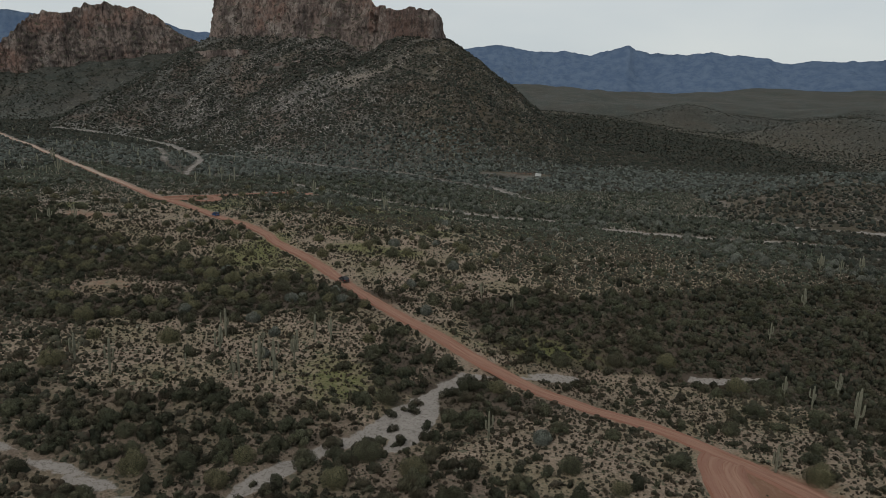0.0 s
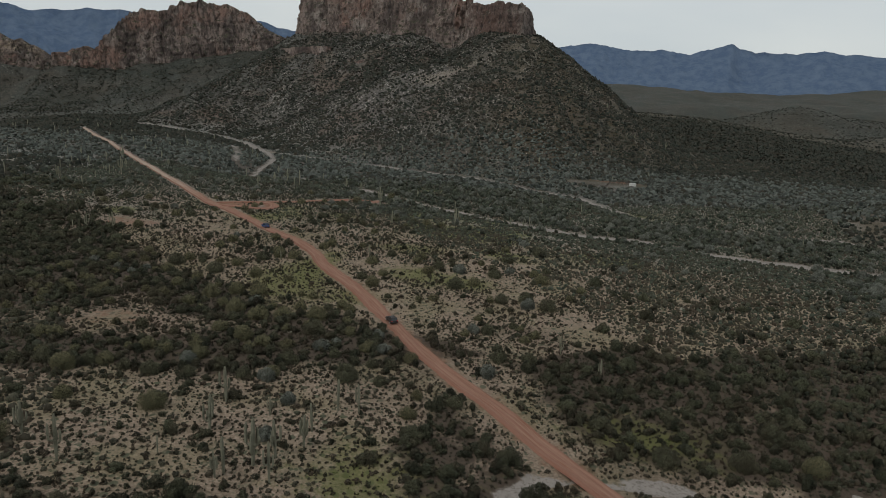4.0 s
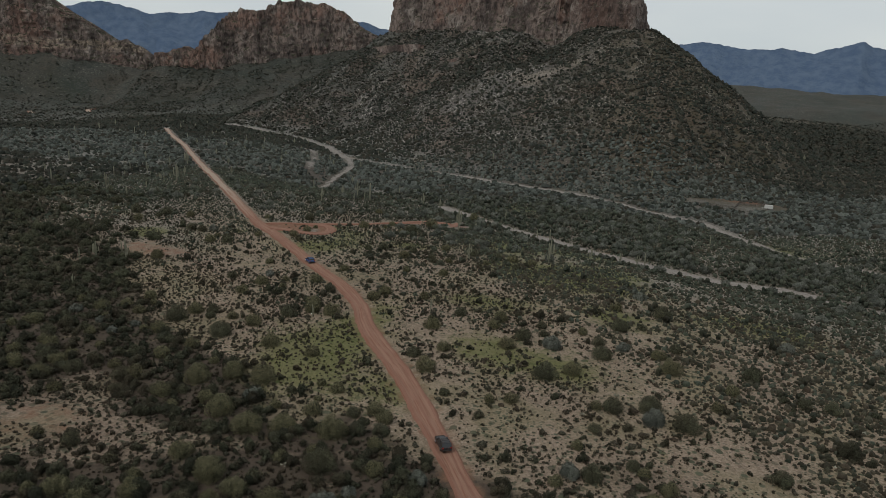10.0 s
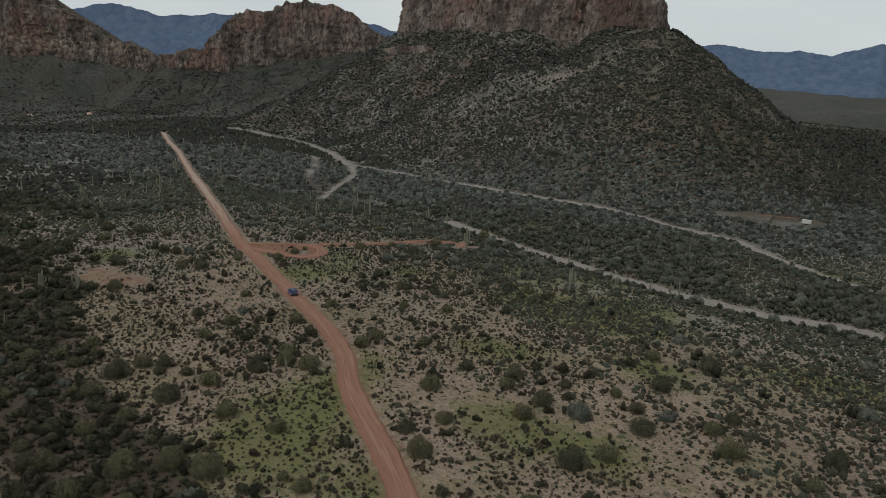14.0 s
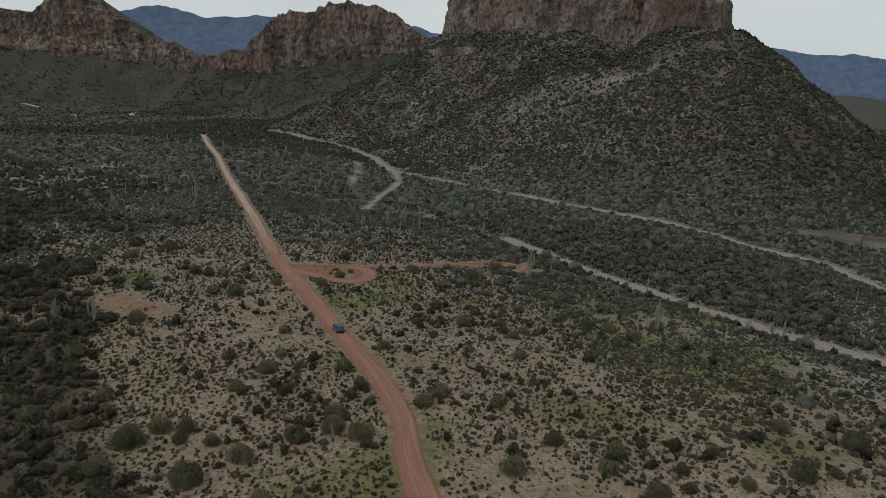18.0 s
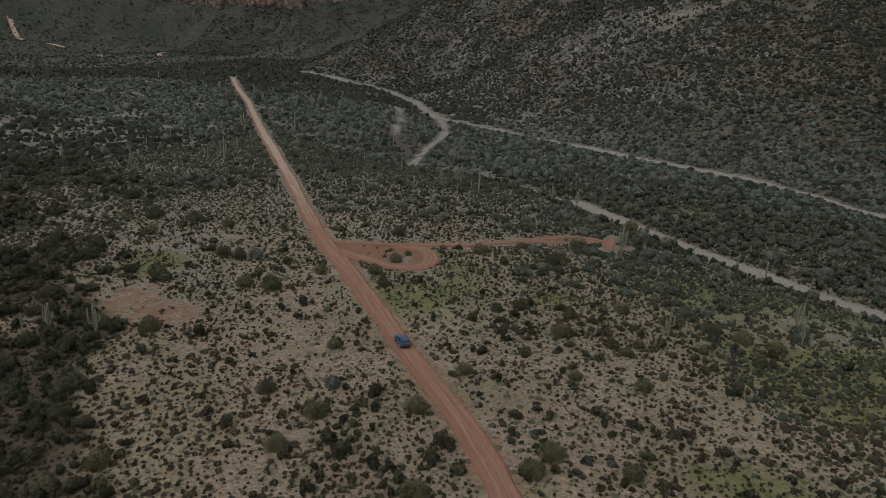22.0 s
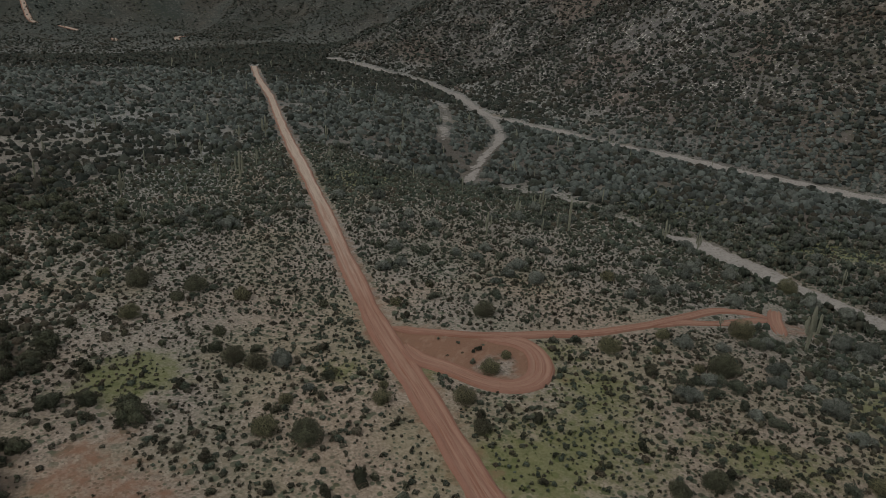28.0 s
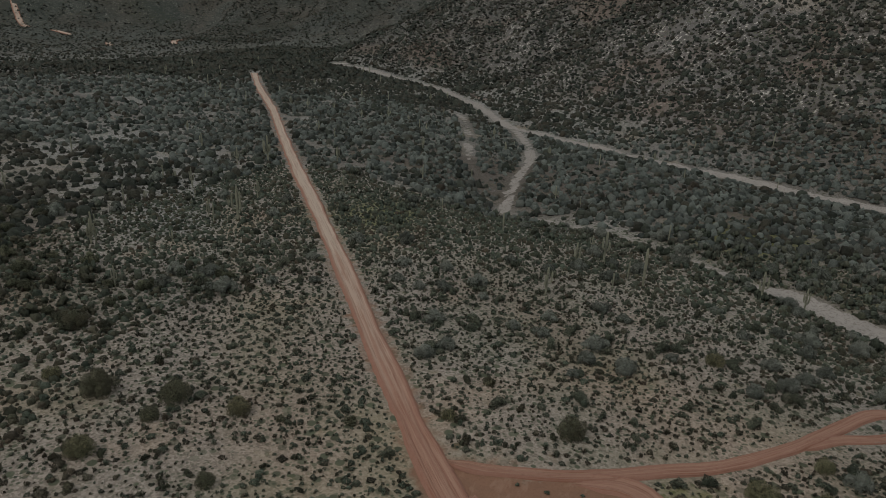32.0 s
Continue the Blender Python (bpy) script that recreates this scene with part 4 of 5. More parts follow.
def strew(name, spots, sizes, kinds, material, label, category, spread_tone=0.35, smooth=False):
    """Many plants joined into one mesh of stuff."""
    vs, ts, tn, base = [], [], [], 0
    pick = rng.integers(0, len(kinds), len(spots))
    z = ground(spots[:, 0], spots[:, 1])
    for k, (kv, kt, ktone) in enumerate(kinds):
        sel = np.where(pick == k)[0]
        if not len(sel):
            continue
        ang, sc = rng.uniform(0, 2 * math.pi, len(sel)), sizes[sel]
        c, s = np.cos(ang)[:, None], np.sin(ang)[:, None]
        tall = sc * rng.uniform(0.75, 1.25, len(sel))
        x = (kv[None, :, 0] * c - kv[None, :, 1] * s) * sc[:, None] + spots[sel, 0][:, None]
        y = (kv[None, :, 0] * s + kv[None, :, 1] * c) * sc[:, None] + spots[sel, 1][:, None]
        zz = kv[None, :, 2] * tall[:, None] + z[sel][:, None] - 0.05
        vs.append(np.stack([x, y, zz], -1).reshape(-1, 3))
        ts.append((kt[None] + (np.arange(len(sel)) * len(kv))[:, None, None] + base).reshape(-1, 3))
        tn.append(np.clip(ktone[None] + rng.uniform(-spread_tone, spread_tone, len(sel))[:, None], 0, 1).ravel())
        base += len(sel) * len(kv)
    ob = mesh_object(name, np.concatenate(vs), tris=np.concatenate(ts), material=material, attrs={"tone": np.concatenate(tn)}, smooth=smooth)
    return tagged(ob, label, category, kind="stuff")


def scatter(x0, x1, y0, y1, spacing, chance):
    """Loose spots over a field, kept by chance(x, y)."""
    xs, ys = np.meshgrid(np.arange(x0, x1, spacing), np.arange(y0, y1, spacing), indexing="ij")
    x = xs.ravel() + rng.uniform(-0.55, 0.55, xs.size) * spacing
    y = ys.ravel() + rng.uniform(-0.55, 0.55, xs.size) * spacing
    keep = rng.random(x.size) < chance(x, y)
    return np.stack([x[keep], y[keep]], -1)


def clear(x, y, margin, bank=0.0):
    """1 off the roads and sandy beds, 0 on them."""
    road = line_distance(x, y, ROAD) > 3.0 + margin
    loop = loop_distance(x, y) > 2.0 + margin
    return road & loop & (wash_depth(x, y) < -0.2 - margin * 0.5 - bank) & (wash_depth(x, y + 4 * bank) < -0.2 - margin * 0.5)


def in_sight(x, y):
    """The ground that the flight looks out on."""
    a = np.degrees(np.arctan2(x - 10, y + 30))
    return (a > -62) & (a < 42) & (y > 70)


CUSHION = [puff(4, 20 + k, 0.4 + 0.04 * (k % 4)) for k in range(6)] + [shrub(1, 4, 5, 0.14, 220 + k, 0.44 + 0.03 * (k % 3)) for k in range(10)]
LOW = [dome(3, k) for k in range(10)] + [dome(4, 10 + k) for k in range(4)]
TWIGGY = [shrub(1, 3, 7, 0.13, 160 + k, 0.46) for k in range(10)]
MEDIUM = [shrub(3, 4, 34, 0.082, 20 + k, 0.52) for k in range(10)]
PLAIN_MEDIUM = [shrub(2, 3, 8, 0.12, 120 + k, 0.56) for k in range(8)]
LARGE = [shrub(5, 4, 85, 0.06, 40 + k, 0.5) for k in range(8)]
DISTANT = [dome(4, 60 + k) for k in range(6)] + [dome(3, 66 + k) for k in range(4)] + [mound(6, 730 + k) for k in range(6)]
TUFT = [rosette(6, 80 + k, 0.4) for k in range(6)]
BUSHES_A = [(-92.5, 234.0, 6.4), (-88.9, 242.2, 5.0), (-79.1, 232.8, 5.5), (-95.7, 244.0, 3.4), (-106.0, 243.8, 4.9), (-102.2, 245.5, 4.2), (-68.2, 231.6, 4.1), (-77.8, 216.4, 6.1), (-71.3, 216.4, 6.5), (-80.8, 256.4, 5.5), (-75.7, 256.5, 5.5), (-56.4, 218.0, 3.7), (-43.8, 210.8, 4.3), (-49.8, 210.8, 3.4), (-64.1, 214.4, 2.6), (-60.1, 219.1, 2.7), (-58.2, 213.3, 2.0), (-64.0, 208.3, 3.0), (-71.9, 202.6, 8.1), (-64.0, 199.3, 6.7), (-58.9, 201.5, 5.7), (-50.4, 202.9, 7.4), (-49.4, 256.8, 5.2), (-43.0, 245.3, 4.2), (-48.0, 239.5, 4.1), (-43.5, 233.6, 5.6), (-41.2, 224.5, 2.6), (-36.9, 224.6, 2.6), (-38.7, 221.0, 3.1), (-63.6, 254.1, 3.9)]
BUSHES_B = [(-30.1, 253.3, 5.0), (-27.9, 260.2, 5.2), (-35.5, 264.1, 4.0), (-20.5, 258.0, 5.7), (-19.5, 240.4, 7.4), (-14.6, 244.9, 4.9), (-9.1, 257.1, 5.7), (-10.3, 265.1, 4.0), (-4.5, 264.2, 3.9), (-14.5, 270.1, 3.4), (6.0, 255.3, 6.2), (-5.2, 231.5, 5.1), (-8.5, 230.8, 3.2), (-28.2, 225.5, 2.9), (1.6, 234.6, 6.0), (2.1, 229.8, 5.8), (7.9, 229.6, 6.4), (7.5, 268.7, 4.1), (5.0, 295.4, 7.0), (-5.7, 277.8, 5.7), (-45.0, 268.4, 4.1), (-28.7, 219.0, 2.5), (-24.4, 227.0, 3.6), (-8.0, 221.7, 3.0), (-2.3, 225.1, 2.6), (-158.7, 321.9, 4.5), (-155.7, 325.1, 4.9), (-146.9, 319.9, 2.3), (-146.2, 325.6, 2.2), (-150.2, 324.8, 1.8)]
BUSHES_C = [(-136.8, 325.5, 2.1), (-135.2, 321.9, 3.7), (-140.8, 347.4, 4.1), (-124.3, 338.6, 4.1), (-123.5, 344.2, 2.5), (-133.7, 332.6, 2.0), (-132.9, 358.3, 5.3), (-124.5, 328.2, 4.5), (-147.8, 315.5, 3.0), (-177.6, 341.3, 4.5), (-162.2, 346.8, 2.4), (-150.3, 354.6, 2.9), (-148.4, 365.8, 2.6), (-117.9, 350.1, 3.1), (-113.4, 358.7, 2.6), (-109.7, 385.2, 4.0), (-100.6, 367.9, 3.5), (-87.1, 378.9, 8.8), (-84.1, 390.3, 4.8), (-100.7, 360.3, 2.4), (-116.2, 393.4, 4.2), (-77.8, 417.6, 8.5), (-108.5, 356.6, 5.1), (-89.2, 359.9, 6.7), (-93.1, 357.9, 2.8), (-197.8, 334.6, 8.1), (-187.3, 339.2, 5.7), (-188.2, 323.8, 4.9), (-186.8, 333.7, 3.5), (-170.4, 326.8, 3.1)]
BUSHES_D = [(-207.2, 334.3, 3.4), (-146.1, 280.9, 5.4), (-139.7, 309.1, 6.0), (-163.1, 321.6, 4.8), (-114.7, 273.3, 4.0), (-103.8, 270.8, 4.9), (-99.4, 276.5, 2.9), (-106.0, 279.6, 3.5), (-103.8, 261.0, 4.2), (-113.1, 291.5, 3.4), (-91.6, 289.5, 4.0), (-145.9, 307.9, 4.9), (-75.7, 276.0, 3.5), (-58.3, 334.1, 4.7), (-69.1, 321.7, 3.3), (-108.0, 302.7, 2.9), (-97.3, 271.0, 2.4), (-70.7, 299.8, 3.3), (-119.2, 322.3, 3.6), (-11.5, 133.1, 6.1), (-23.3, 107.0, 5.7), (-4.3, 103.0, 6.9), (-13.1, 109.5, 7.3), (-16.9, 99.8, 5.8), (-35.6, 98.8, 5.0), (-33.4, 105.6, 5.2), (-49.8, 100.4, 6.3), (-55.0, 109.2, 4.5), (29.0, 162.6, 7.3), (12.0, 141.9, 5.1)]
BUSHES_E = [(6.0, 155.3, 8.3), (69.5, 153.6, 8.2), (57.4, 167.1, 7.7), (43.9, 165.5, 9.0), (21.8, 104.7, 5.1), (18.5, 115.2, 4.9), (28.9, 98.8, 3.9), (64.5, 106.5, 6.9), (57.3, 126.4, 5.0), (-88.6, 160.1, 11.0), (-81.1, 132.4, 8.1), (-63.5, 149.5, 6.4), (-61.7, 184.6, 10.0), (-47.8, 192.9, 11.9), (-33.7, 171.1, 9.1), (-83.2, 212.2, 10.6), (-107.2, 238.3, 13.2)]
SAGUAROS_A = [(-77.3, 134.6, 6.3), (-67.4, 129.4, 7.8), (-54.3, 135.2, 3.6), (-52.3, 155.4, 7.2), (-50.2, 144.6, 6.8), (-42.8, 153.1, 3.8), (-42.6, 133.8, 6.4), (-43.5, 132.6, 4.7), (-39.3, 137.2, 8.3), (-35.4, 134.1, 7.0), (-36.8, 140.3, 6.9), (-33.7, 145.1, 6.1), (-34.0, 150.3, 5.6), (-31.7, 158.4, 6.5), (-27.7, 158.7, 6.2), (8.6, 115.7, 6.1), (58.4, 109.4, 5.8), (85.5, 131.8, 10.6), (92.6, 151.1, 6.7), (82.8, 143.9, 5.5), (79.4, 149.8, 5.6), (91.2, 184.1, 5.6), (113.2, 209.5, 7.3), (10.6, 197.6, 5.3), (19.0, 187.6, 5.1), (146.1, 263.2, 7.7), (151.1, 257.5, 6.4), (162.2, 262.7, 7.4), (-32.4, 342.1, 4.7), (-58.8, 330.1, 3.6)]
SAGUAROS_B = [(-52.6, 266.2, 4.0), (-79.1, 253.2, 3.3), (-165.3, 270.0, 3.6), (-161.4, 272.4, 5.7), (-152.2, 274.5, 6.9), (-148.4, 249.8, 2.3), (-109.0, 241.7, 3.0), (-200.3, 336.4, 2.9), (-91.0, 379.4, 3.3), (-75.4, 380.0, 11.0), (-58.0, 328.5, 5.7), (-32.6, 348.1, 7.6), (-33.1, 351.0, 6.4), (-57.4, 409.9, 2.5), (-44.8, 399.5, 4.9), (-38.0, 388.0, 6.6), (-19.2, 363.8, 4.3), (-8.5, 366.7, 4.4), (-2.4, 366.0, 4.9), (0.4, 364.5, 6.1), (-250.1, 377.0, 4.6), (-254.1, 381.0, 5.9), (-249.8, 378.2, 4.7), (-226.8, 363.2, 4.7), (-267.1, 401.6, 5.6), (-265.1, 407.0, 3.4), (-276.5, 424.9, 5.1), (-274.5, 427.2, 3.7), (-235.8, 387.3, 2.4), (-258.8, 419.0, 2.9)]
SAGUAROS_C = [(-246.8, 411.2, 2.5), (-233.6, 407.6, 10.4), (-243.2, 415.0, 2.2), (-150.5, 429.5, 6.1), (-150.1, 444.8, 4.3), (-145.2, 436.3, 8.2), (-139.6, 418.9, 4.2), (-151.2, 406.4, 6.5), (-134.0, 425.9, 9.6), (-109.1, 436.5, 7.3), (-100.1, 436.6, 5.7), (-267.8, 463.4, 9.4), (-241.6, 405.7, 4.0), (-249.8, 377.0, 6.1)]
BUSHES = [*BUSHES_A, *BUSHES_B, *BUSHES_C, *BUSHES_D, *BUSHES_E]
SAGUAROS = [*SAGUAROS_A, *SAGUAROS_B, *SAGUAROS_C]
CENTRES = np.array(BUSHES)


def off_bushes(x, y, margin=0.0):
    """1 outside the single bushes, 0 under them."""
    free = np.ones(x.shape, bool)
    for bx, by, size in CENTRES:
        free &= (x - bx) ** 2 + (y - by) ** 2 > (min(size, 6.5) * 0.42 + margin) ** 2
    return free


STRIP = [(20, 100), (-10, 150), (-40, 205), (-90, 262), (-125, 315), (-145, 360)]


def low_chance(x, y):
    c = 0.68 + 0.1 * step(y + 0.35 * x, 250, 320) + 0.28 * step(x, 5, 60) + 0.27 * step(-y, -195, -165) + 0.26 * step(-right_of_road(x, y), 22, 55) + 0.2 * step(x, -5, 25) * (y < 330) + 0.1 * step(-y, -220, -180) + 1.9 * (fbm(x, y, 17, 61, 3) - 0.47) + 1.1 * (value_noise(x, y, 3.2, 67) - 0.5) + 0.36 * step(y, 330, 365) - 0.3 * patch(x, y, -30, 355, 55, 28, -35)
    return in_sight(x, y) * clear(x, y, 0.35) * off_bushes(x, y) * np.clip(c, 0.03, 0.95) * (1 - 0.93 * step(clayness(x, y), 0.3, 0.5))


low = np.concatenate([scatter(-265, 165, 84, 470, 1.0, low_chance), scatter(-150, 120, -30, 84, 1.9, lambda x, y: 0.65 * clear(x, y, 0.4))])
close = line_distance(low[:, 0], low[:, 1], STRIP) < 64
low_size = np.clip(rng.gamma(2.2, 0.22, len(low)) + 0.42, 0.5, 2.1)
lot = rng.random(len(low)) < 0.78
green = lot & (rng.random(len(low)) < 0.85 * step(low[:, 1] + 0.35 * low[:, 0], 215, 290) * (1 - 0.6 * tan_flat(low[:, 0], low[:, 1])))
lot &= ~green
for name, pick, leaf, dense, label in (("green_brittlebush_scrub", green, BRITTLEBUSH, DENSE_BRITTLEBUSH, "low green-grey brittlebush cushions on stony ground"), ("bursage_scrub", lot, BURSAGE, DENSE_BURSAGE, "low grey-green bursage bushes on stony ground")):
    strew(name, low[pick & close], low_size[pick & close], CUSHION, leaf, label, "shrubs", 0.4, True)
    strew(name, low[pick & ~close], low_size[pick & ~close], LOW, dense, label, "shrubs", 0.4, True)
rest = ~lot & ~green
strew("twiggy_scrub", low[rest & close], low_size[rest & close] * 1.1, TWIGGY, CREOSOTE, "small dark twiggy bushes on stony ground", "shrubs", 0.4, True)
strew("twiggy_scrub", low[rest & ~close], low_size[rest & ~close] * 1.1, LOW, DENSE_CREOSOTE, "small dark twiggy bushes on stony ground", "shrubs", 0.4, True)
mid = scatter(-280, 190, 80, 480, 3.0, lambda x, y: in_sight(x, y) * clear(x, y, 1.0) * off_bushes(x, y, 0.5) * (0.1 + 0.85 * thicket(x, y) ** 1.3) * (1 - 0.9 * step(clayness(x, y), 0.3, 0.5)))
mid = np.concatenate([mid, scatter(-45, 20, 84, 152, 2.4, lambda x, y: 0.2 * (wash_depth(x, y) > -1) * (line_distance(x, y, ROAD) > 4))])
mid_size = np.clip((rng.gamma(5, 0.28, len(mid)) + 0.5) * (1.05 + 0.55 * thicket(mid[:, 0], mid[:, 1])), 0.9, 4.2)
valley = rng.random(len(mid)) < step(mid[:, 1] + 0.35 * mid[:, 0], 265, 330)
close = line_distance(mid[:, 0], mid[:, 1], STRIP) < 82
for name, pick, leaf, dense, label in (("creosote_scrub", ~valley, CREOSOTE, DENSE_CREOSOTE, "dark green creosote bushes"), ("valley_scrub", valley, VALLEY_LEAF, DENSE_VALLEY_LEAF, "grey-green bushes on the valley floor")):
    strew(name, mid[pick & close], mid_size[pick & close], MEDIUM, leaf, label, "shrubs", 0.4, True)
    strew(name, mid[pick & ~close], mid_size[pick & ~close], PLAIN_MEDIUM, dense, label, "shrubs", 0.4, True)
tall = scatter(-280, 200, 84, 480, 6.2, lambda x, y: in_sight(x, y) * clear(x, y, 2.2) * off_bushes(x, y, 1.5) * np.clip(thicket(x, y) * 1.1 - 0.1, 0.02, 0.9))
near = np.hypot(tall[:, 0] + 60, (tall[:, 1] - 240) * 0.8)
order = np.argsort(near)
single, tall = tall[order[:165]], tall[order[165:]]
tall_size = np.clip(rng.gamma(12, 0.3, len(tall)) + 0.8, 2, 6)
valley = tall[:, 1] + 0.35 * tall[:, 0] > 290
strew("palo_verde_thicket", tall[~valley], tall_size[~valley], LARGE, THICKET_LEAF, "olive thicket of palo verde and mesquite", "shrubs", 0.35, True)
strew("mesquite_thicket", tall[valley], tall_size[valley], LARGE, MESQUITE, "grey-green mesquite thicket beside the wash", "shrubs", 0.35, True)


def hillside_chance(x, y):
    apart = (y > 470) | (x < -263) | (x > 164)
    c = np.clip(0.78 + 1.6 * (fbm(x, y, 26, 81, 4) - 0.47) - 0.5 * screeness(x, y) + 0.42 * step(x, -160, -20) - 0.08 * step(-x, 200, 260), 0.08, 0.98)
    apart &= (patch(x, y, 52, 542, 30, 17) < 0.4) & ~inside(x, y, MESA) & ~inside(x, y, RIDGE) & ~inside(x, y, CRAG)
    return in_sight(x, y) * clear(x, y, 0.8, 1.1) * apart * c


far = np.concatenate([
    scatter(-420, 420, 440, 620, 1.85, lambda x, y: hillside_chance(x, y)),
    scatter(-650, -420, 440, 620, 2.6, lambda x, y: hillside_chance(x, y)),
    scatter(-650, 420, 620, 960, 2.05, lambda x, y: hillside_chance(x, y)),
    scatter(-1400, -650, 500, 1150, 4.8, lambda x, y: hillside_chance(x, y)),
    scatter(-800, -300, 960, 1320, 3.7, lambda x, y: hillside_chance(x, y)),
    scatter(40, 1000, 960, 1700, 6.4, lambda x, y: hillside_chance(x, y)),
    scatter(420, 900, 300, 960, 5.5, lambda x, y: hillside_chance(x, y)),
    scatter(-560, -265, 180, 440, 2.2, lambda x, y: hillside_chance(x, y)),
    scatter(165, 420, 120, 440, 2.4, lambda x, y: hillside_chance(x, y))])
away = np.hypot(far[:, 0] + 60, far[:, 1] - 150) > 620
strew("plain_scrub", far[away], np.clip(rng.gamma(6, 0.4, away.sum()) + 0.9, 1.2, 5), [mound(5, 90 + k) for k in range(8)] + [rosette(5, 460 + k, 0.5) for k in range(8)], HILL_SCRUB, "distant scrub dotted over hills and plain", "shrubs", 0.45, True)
far = far[~away]
grey = rng.random(len(far)) < 0.65 * step(-far[:, 1], -640, -590) * (far[:, 1] > 440)
strew("mesquite_bosque", far[grey], np.clip(rng.gamma(4, 0.4, grey.sum()) + 0.7, 1.0, 4), DISTANT, DENSE_MESQUITE, "grey-green mesquite along the washes", "shrubs", 0.45, True)
far = far[~grey]
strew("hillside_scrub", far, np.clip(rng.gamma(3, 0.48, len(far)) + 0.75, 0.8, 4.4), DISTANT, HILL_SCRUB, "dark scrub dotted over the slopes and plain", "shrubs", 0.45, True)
rubble = scatter(-420, 160, 540, 960, 6.5, lambda x, y: step(height(x, y), 8, 30) * np.clip(2.2 * (fbm(x, y, 45, 91, 3) - 0.38), 0, 0.9))
strew("slope_rubble", rubble, np.clip(rng.gamma(4, 0.26, len(rubble)), 0.5, 1.8), DISTANT, STONE, "pale broken rock lying on the slope", "rocks", 0.45)
herbs = scatter(-250, 120, 95, 460, 1.6, lambda x, y: clear(x, y, 0.3) * np.clip(1.4 * greenness(x, y) - 0.45, 0, 0.55))
strew("spring_herbs", herbs, rng.uniform(0.4, 1.0, len(herbs)), TUFT, HERB, "fresh green herbs between the bushes", "grass")
chollas = scatter(-230, 120, 100, 440, 15, lambda x, y: in_sight(x, y) * clear(x, y, 1.5) * 0.22)
strew("cholla_patch", chollas, rng.uniform(1.0, 2.2, len(chollas)), TUFT, CHOLLA, "pale spiny cholla cacti", "cacti")


# ---- single plants ----
def part(name, bm, material, parent, label=""):
    """Links a bmesh as one mesh under a thing or a part."""
    me = bpy.data.meshes.new(name)
    bm.to_mesh(me)
    bm.free()
    me.materials.append(material)
    ob = new(name, me)
    ob.parent = parent
    return tagged(ob, label)


def array_part(name, verts, tris, tone, material, parent):
    ob = mesh_object(name, verts, tris=tris, material=material, attrs={"tone": tone}, smooth=True)
    ob.parent = parent
    return ob


def tube(bm, pts, radii, sides=6):
    """A limb through pts, closed at its end."""
    rings = []
    for i, (p, r) in enumerate(zip(pts, radii)):
        p = Vector(p)
        d = (Vector(pts[min(i + 1, len(pts) - 1)]) - Vector(pts[max(i - 1, 0)])).normalized()
        a = d.cross(Vector((0.31, 0.93, 0.17))).normalized()
        b = d.cross(a)
        rings.append([bm.verts.new(p + (a * math.cos(k * 2 * math.pi / sides) + b * math.sin(k * 2 * math.pi / sides)) * r) for k in range(sides)])
    for lo, up in zip(rings, rings[1:]):
        for k in range(sides):
            bm.faces.new((lo[k], lo[(k + 1) % sides], up[(k + 1) % sides], up[k]))
    bm.faces.new(rings[-1])


def make_bush(name, seed, leaf_material, label):
    """A many-stemmed desert bush one metre wide."""
    g = random.Random(seed)
    root = tagged(new(name), label, "bush", "desert bushes")
    bm = bmesh.new()
    for k in range(5):
        t, r = k * 2 * math.pi / 5 + g.uniform(-0.4, 0.4), g.uniform(0.18, 0.36)
        tube(bm, [(0, 0, -0.03), (math.cos(t) * r * 0.4, math.sin(t) * r * 0.4, 0.16), (math.cos(t) * r, math.sin(t) * r, g.uniform(0.34, 0.5))], [0.022, 0.015, 0.005], 5)
    part("trunk", bm, BARK, root)
    v, f, tone = shrub(9, 7, 620, 0.04, 500 + seed, 0.58)
    array_part("crown", v, f, tone, leaf_material, root)
    return root


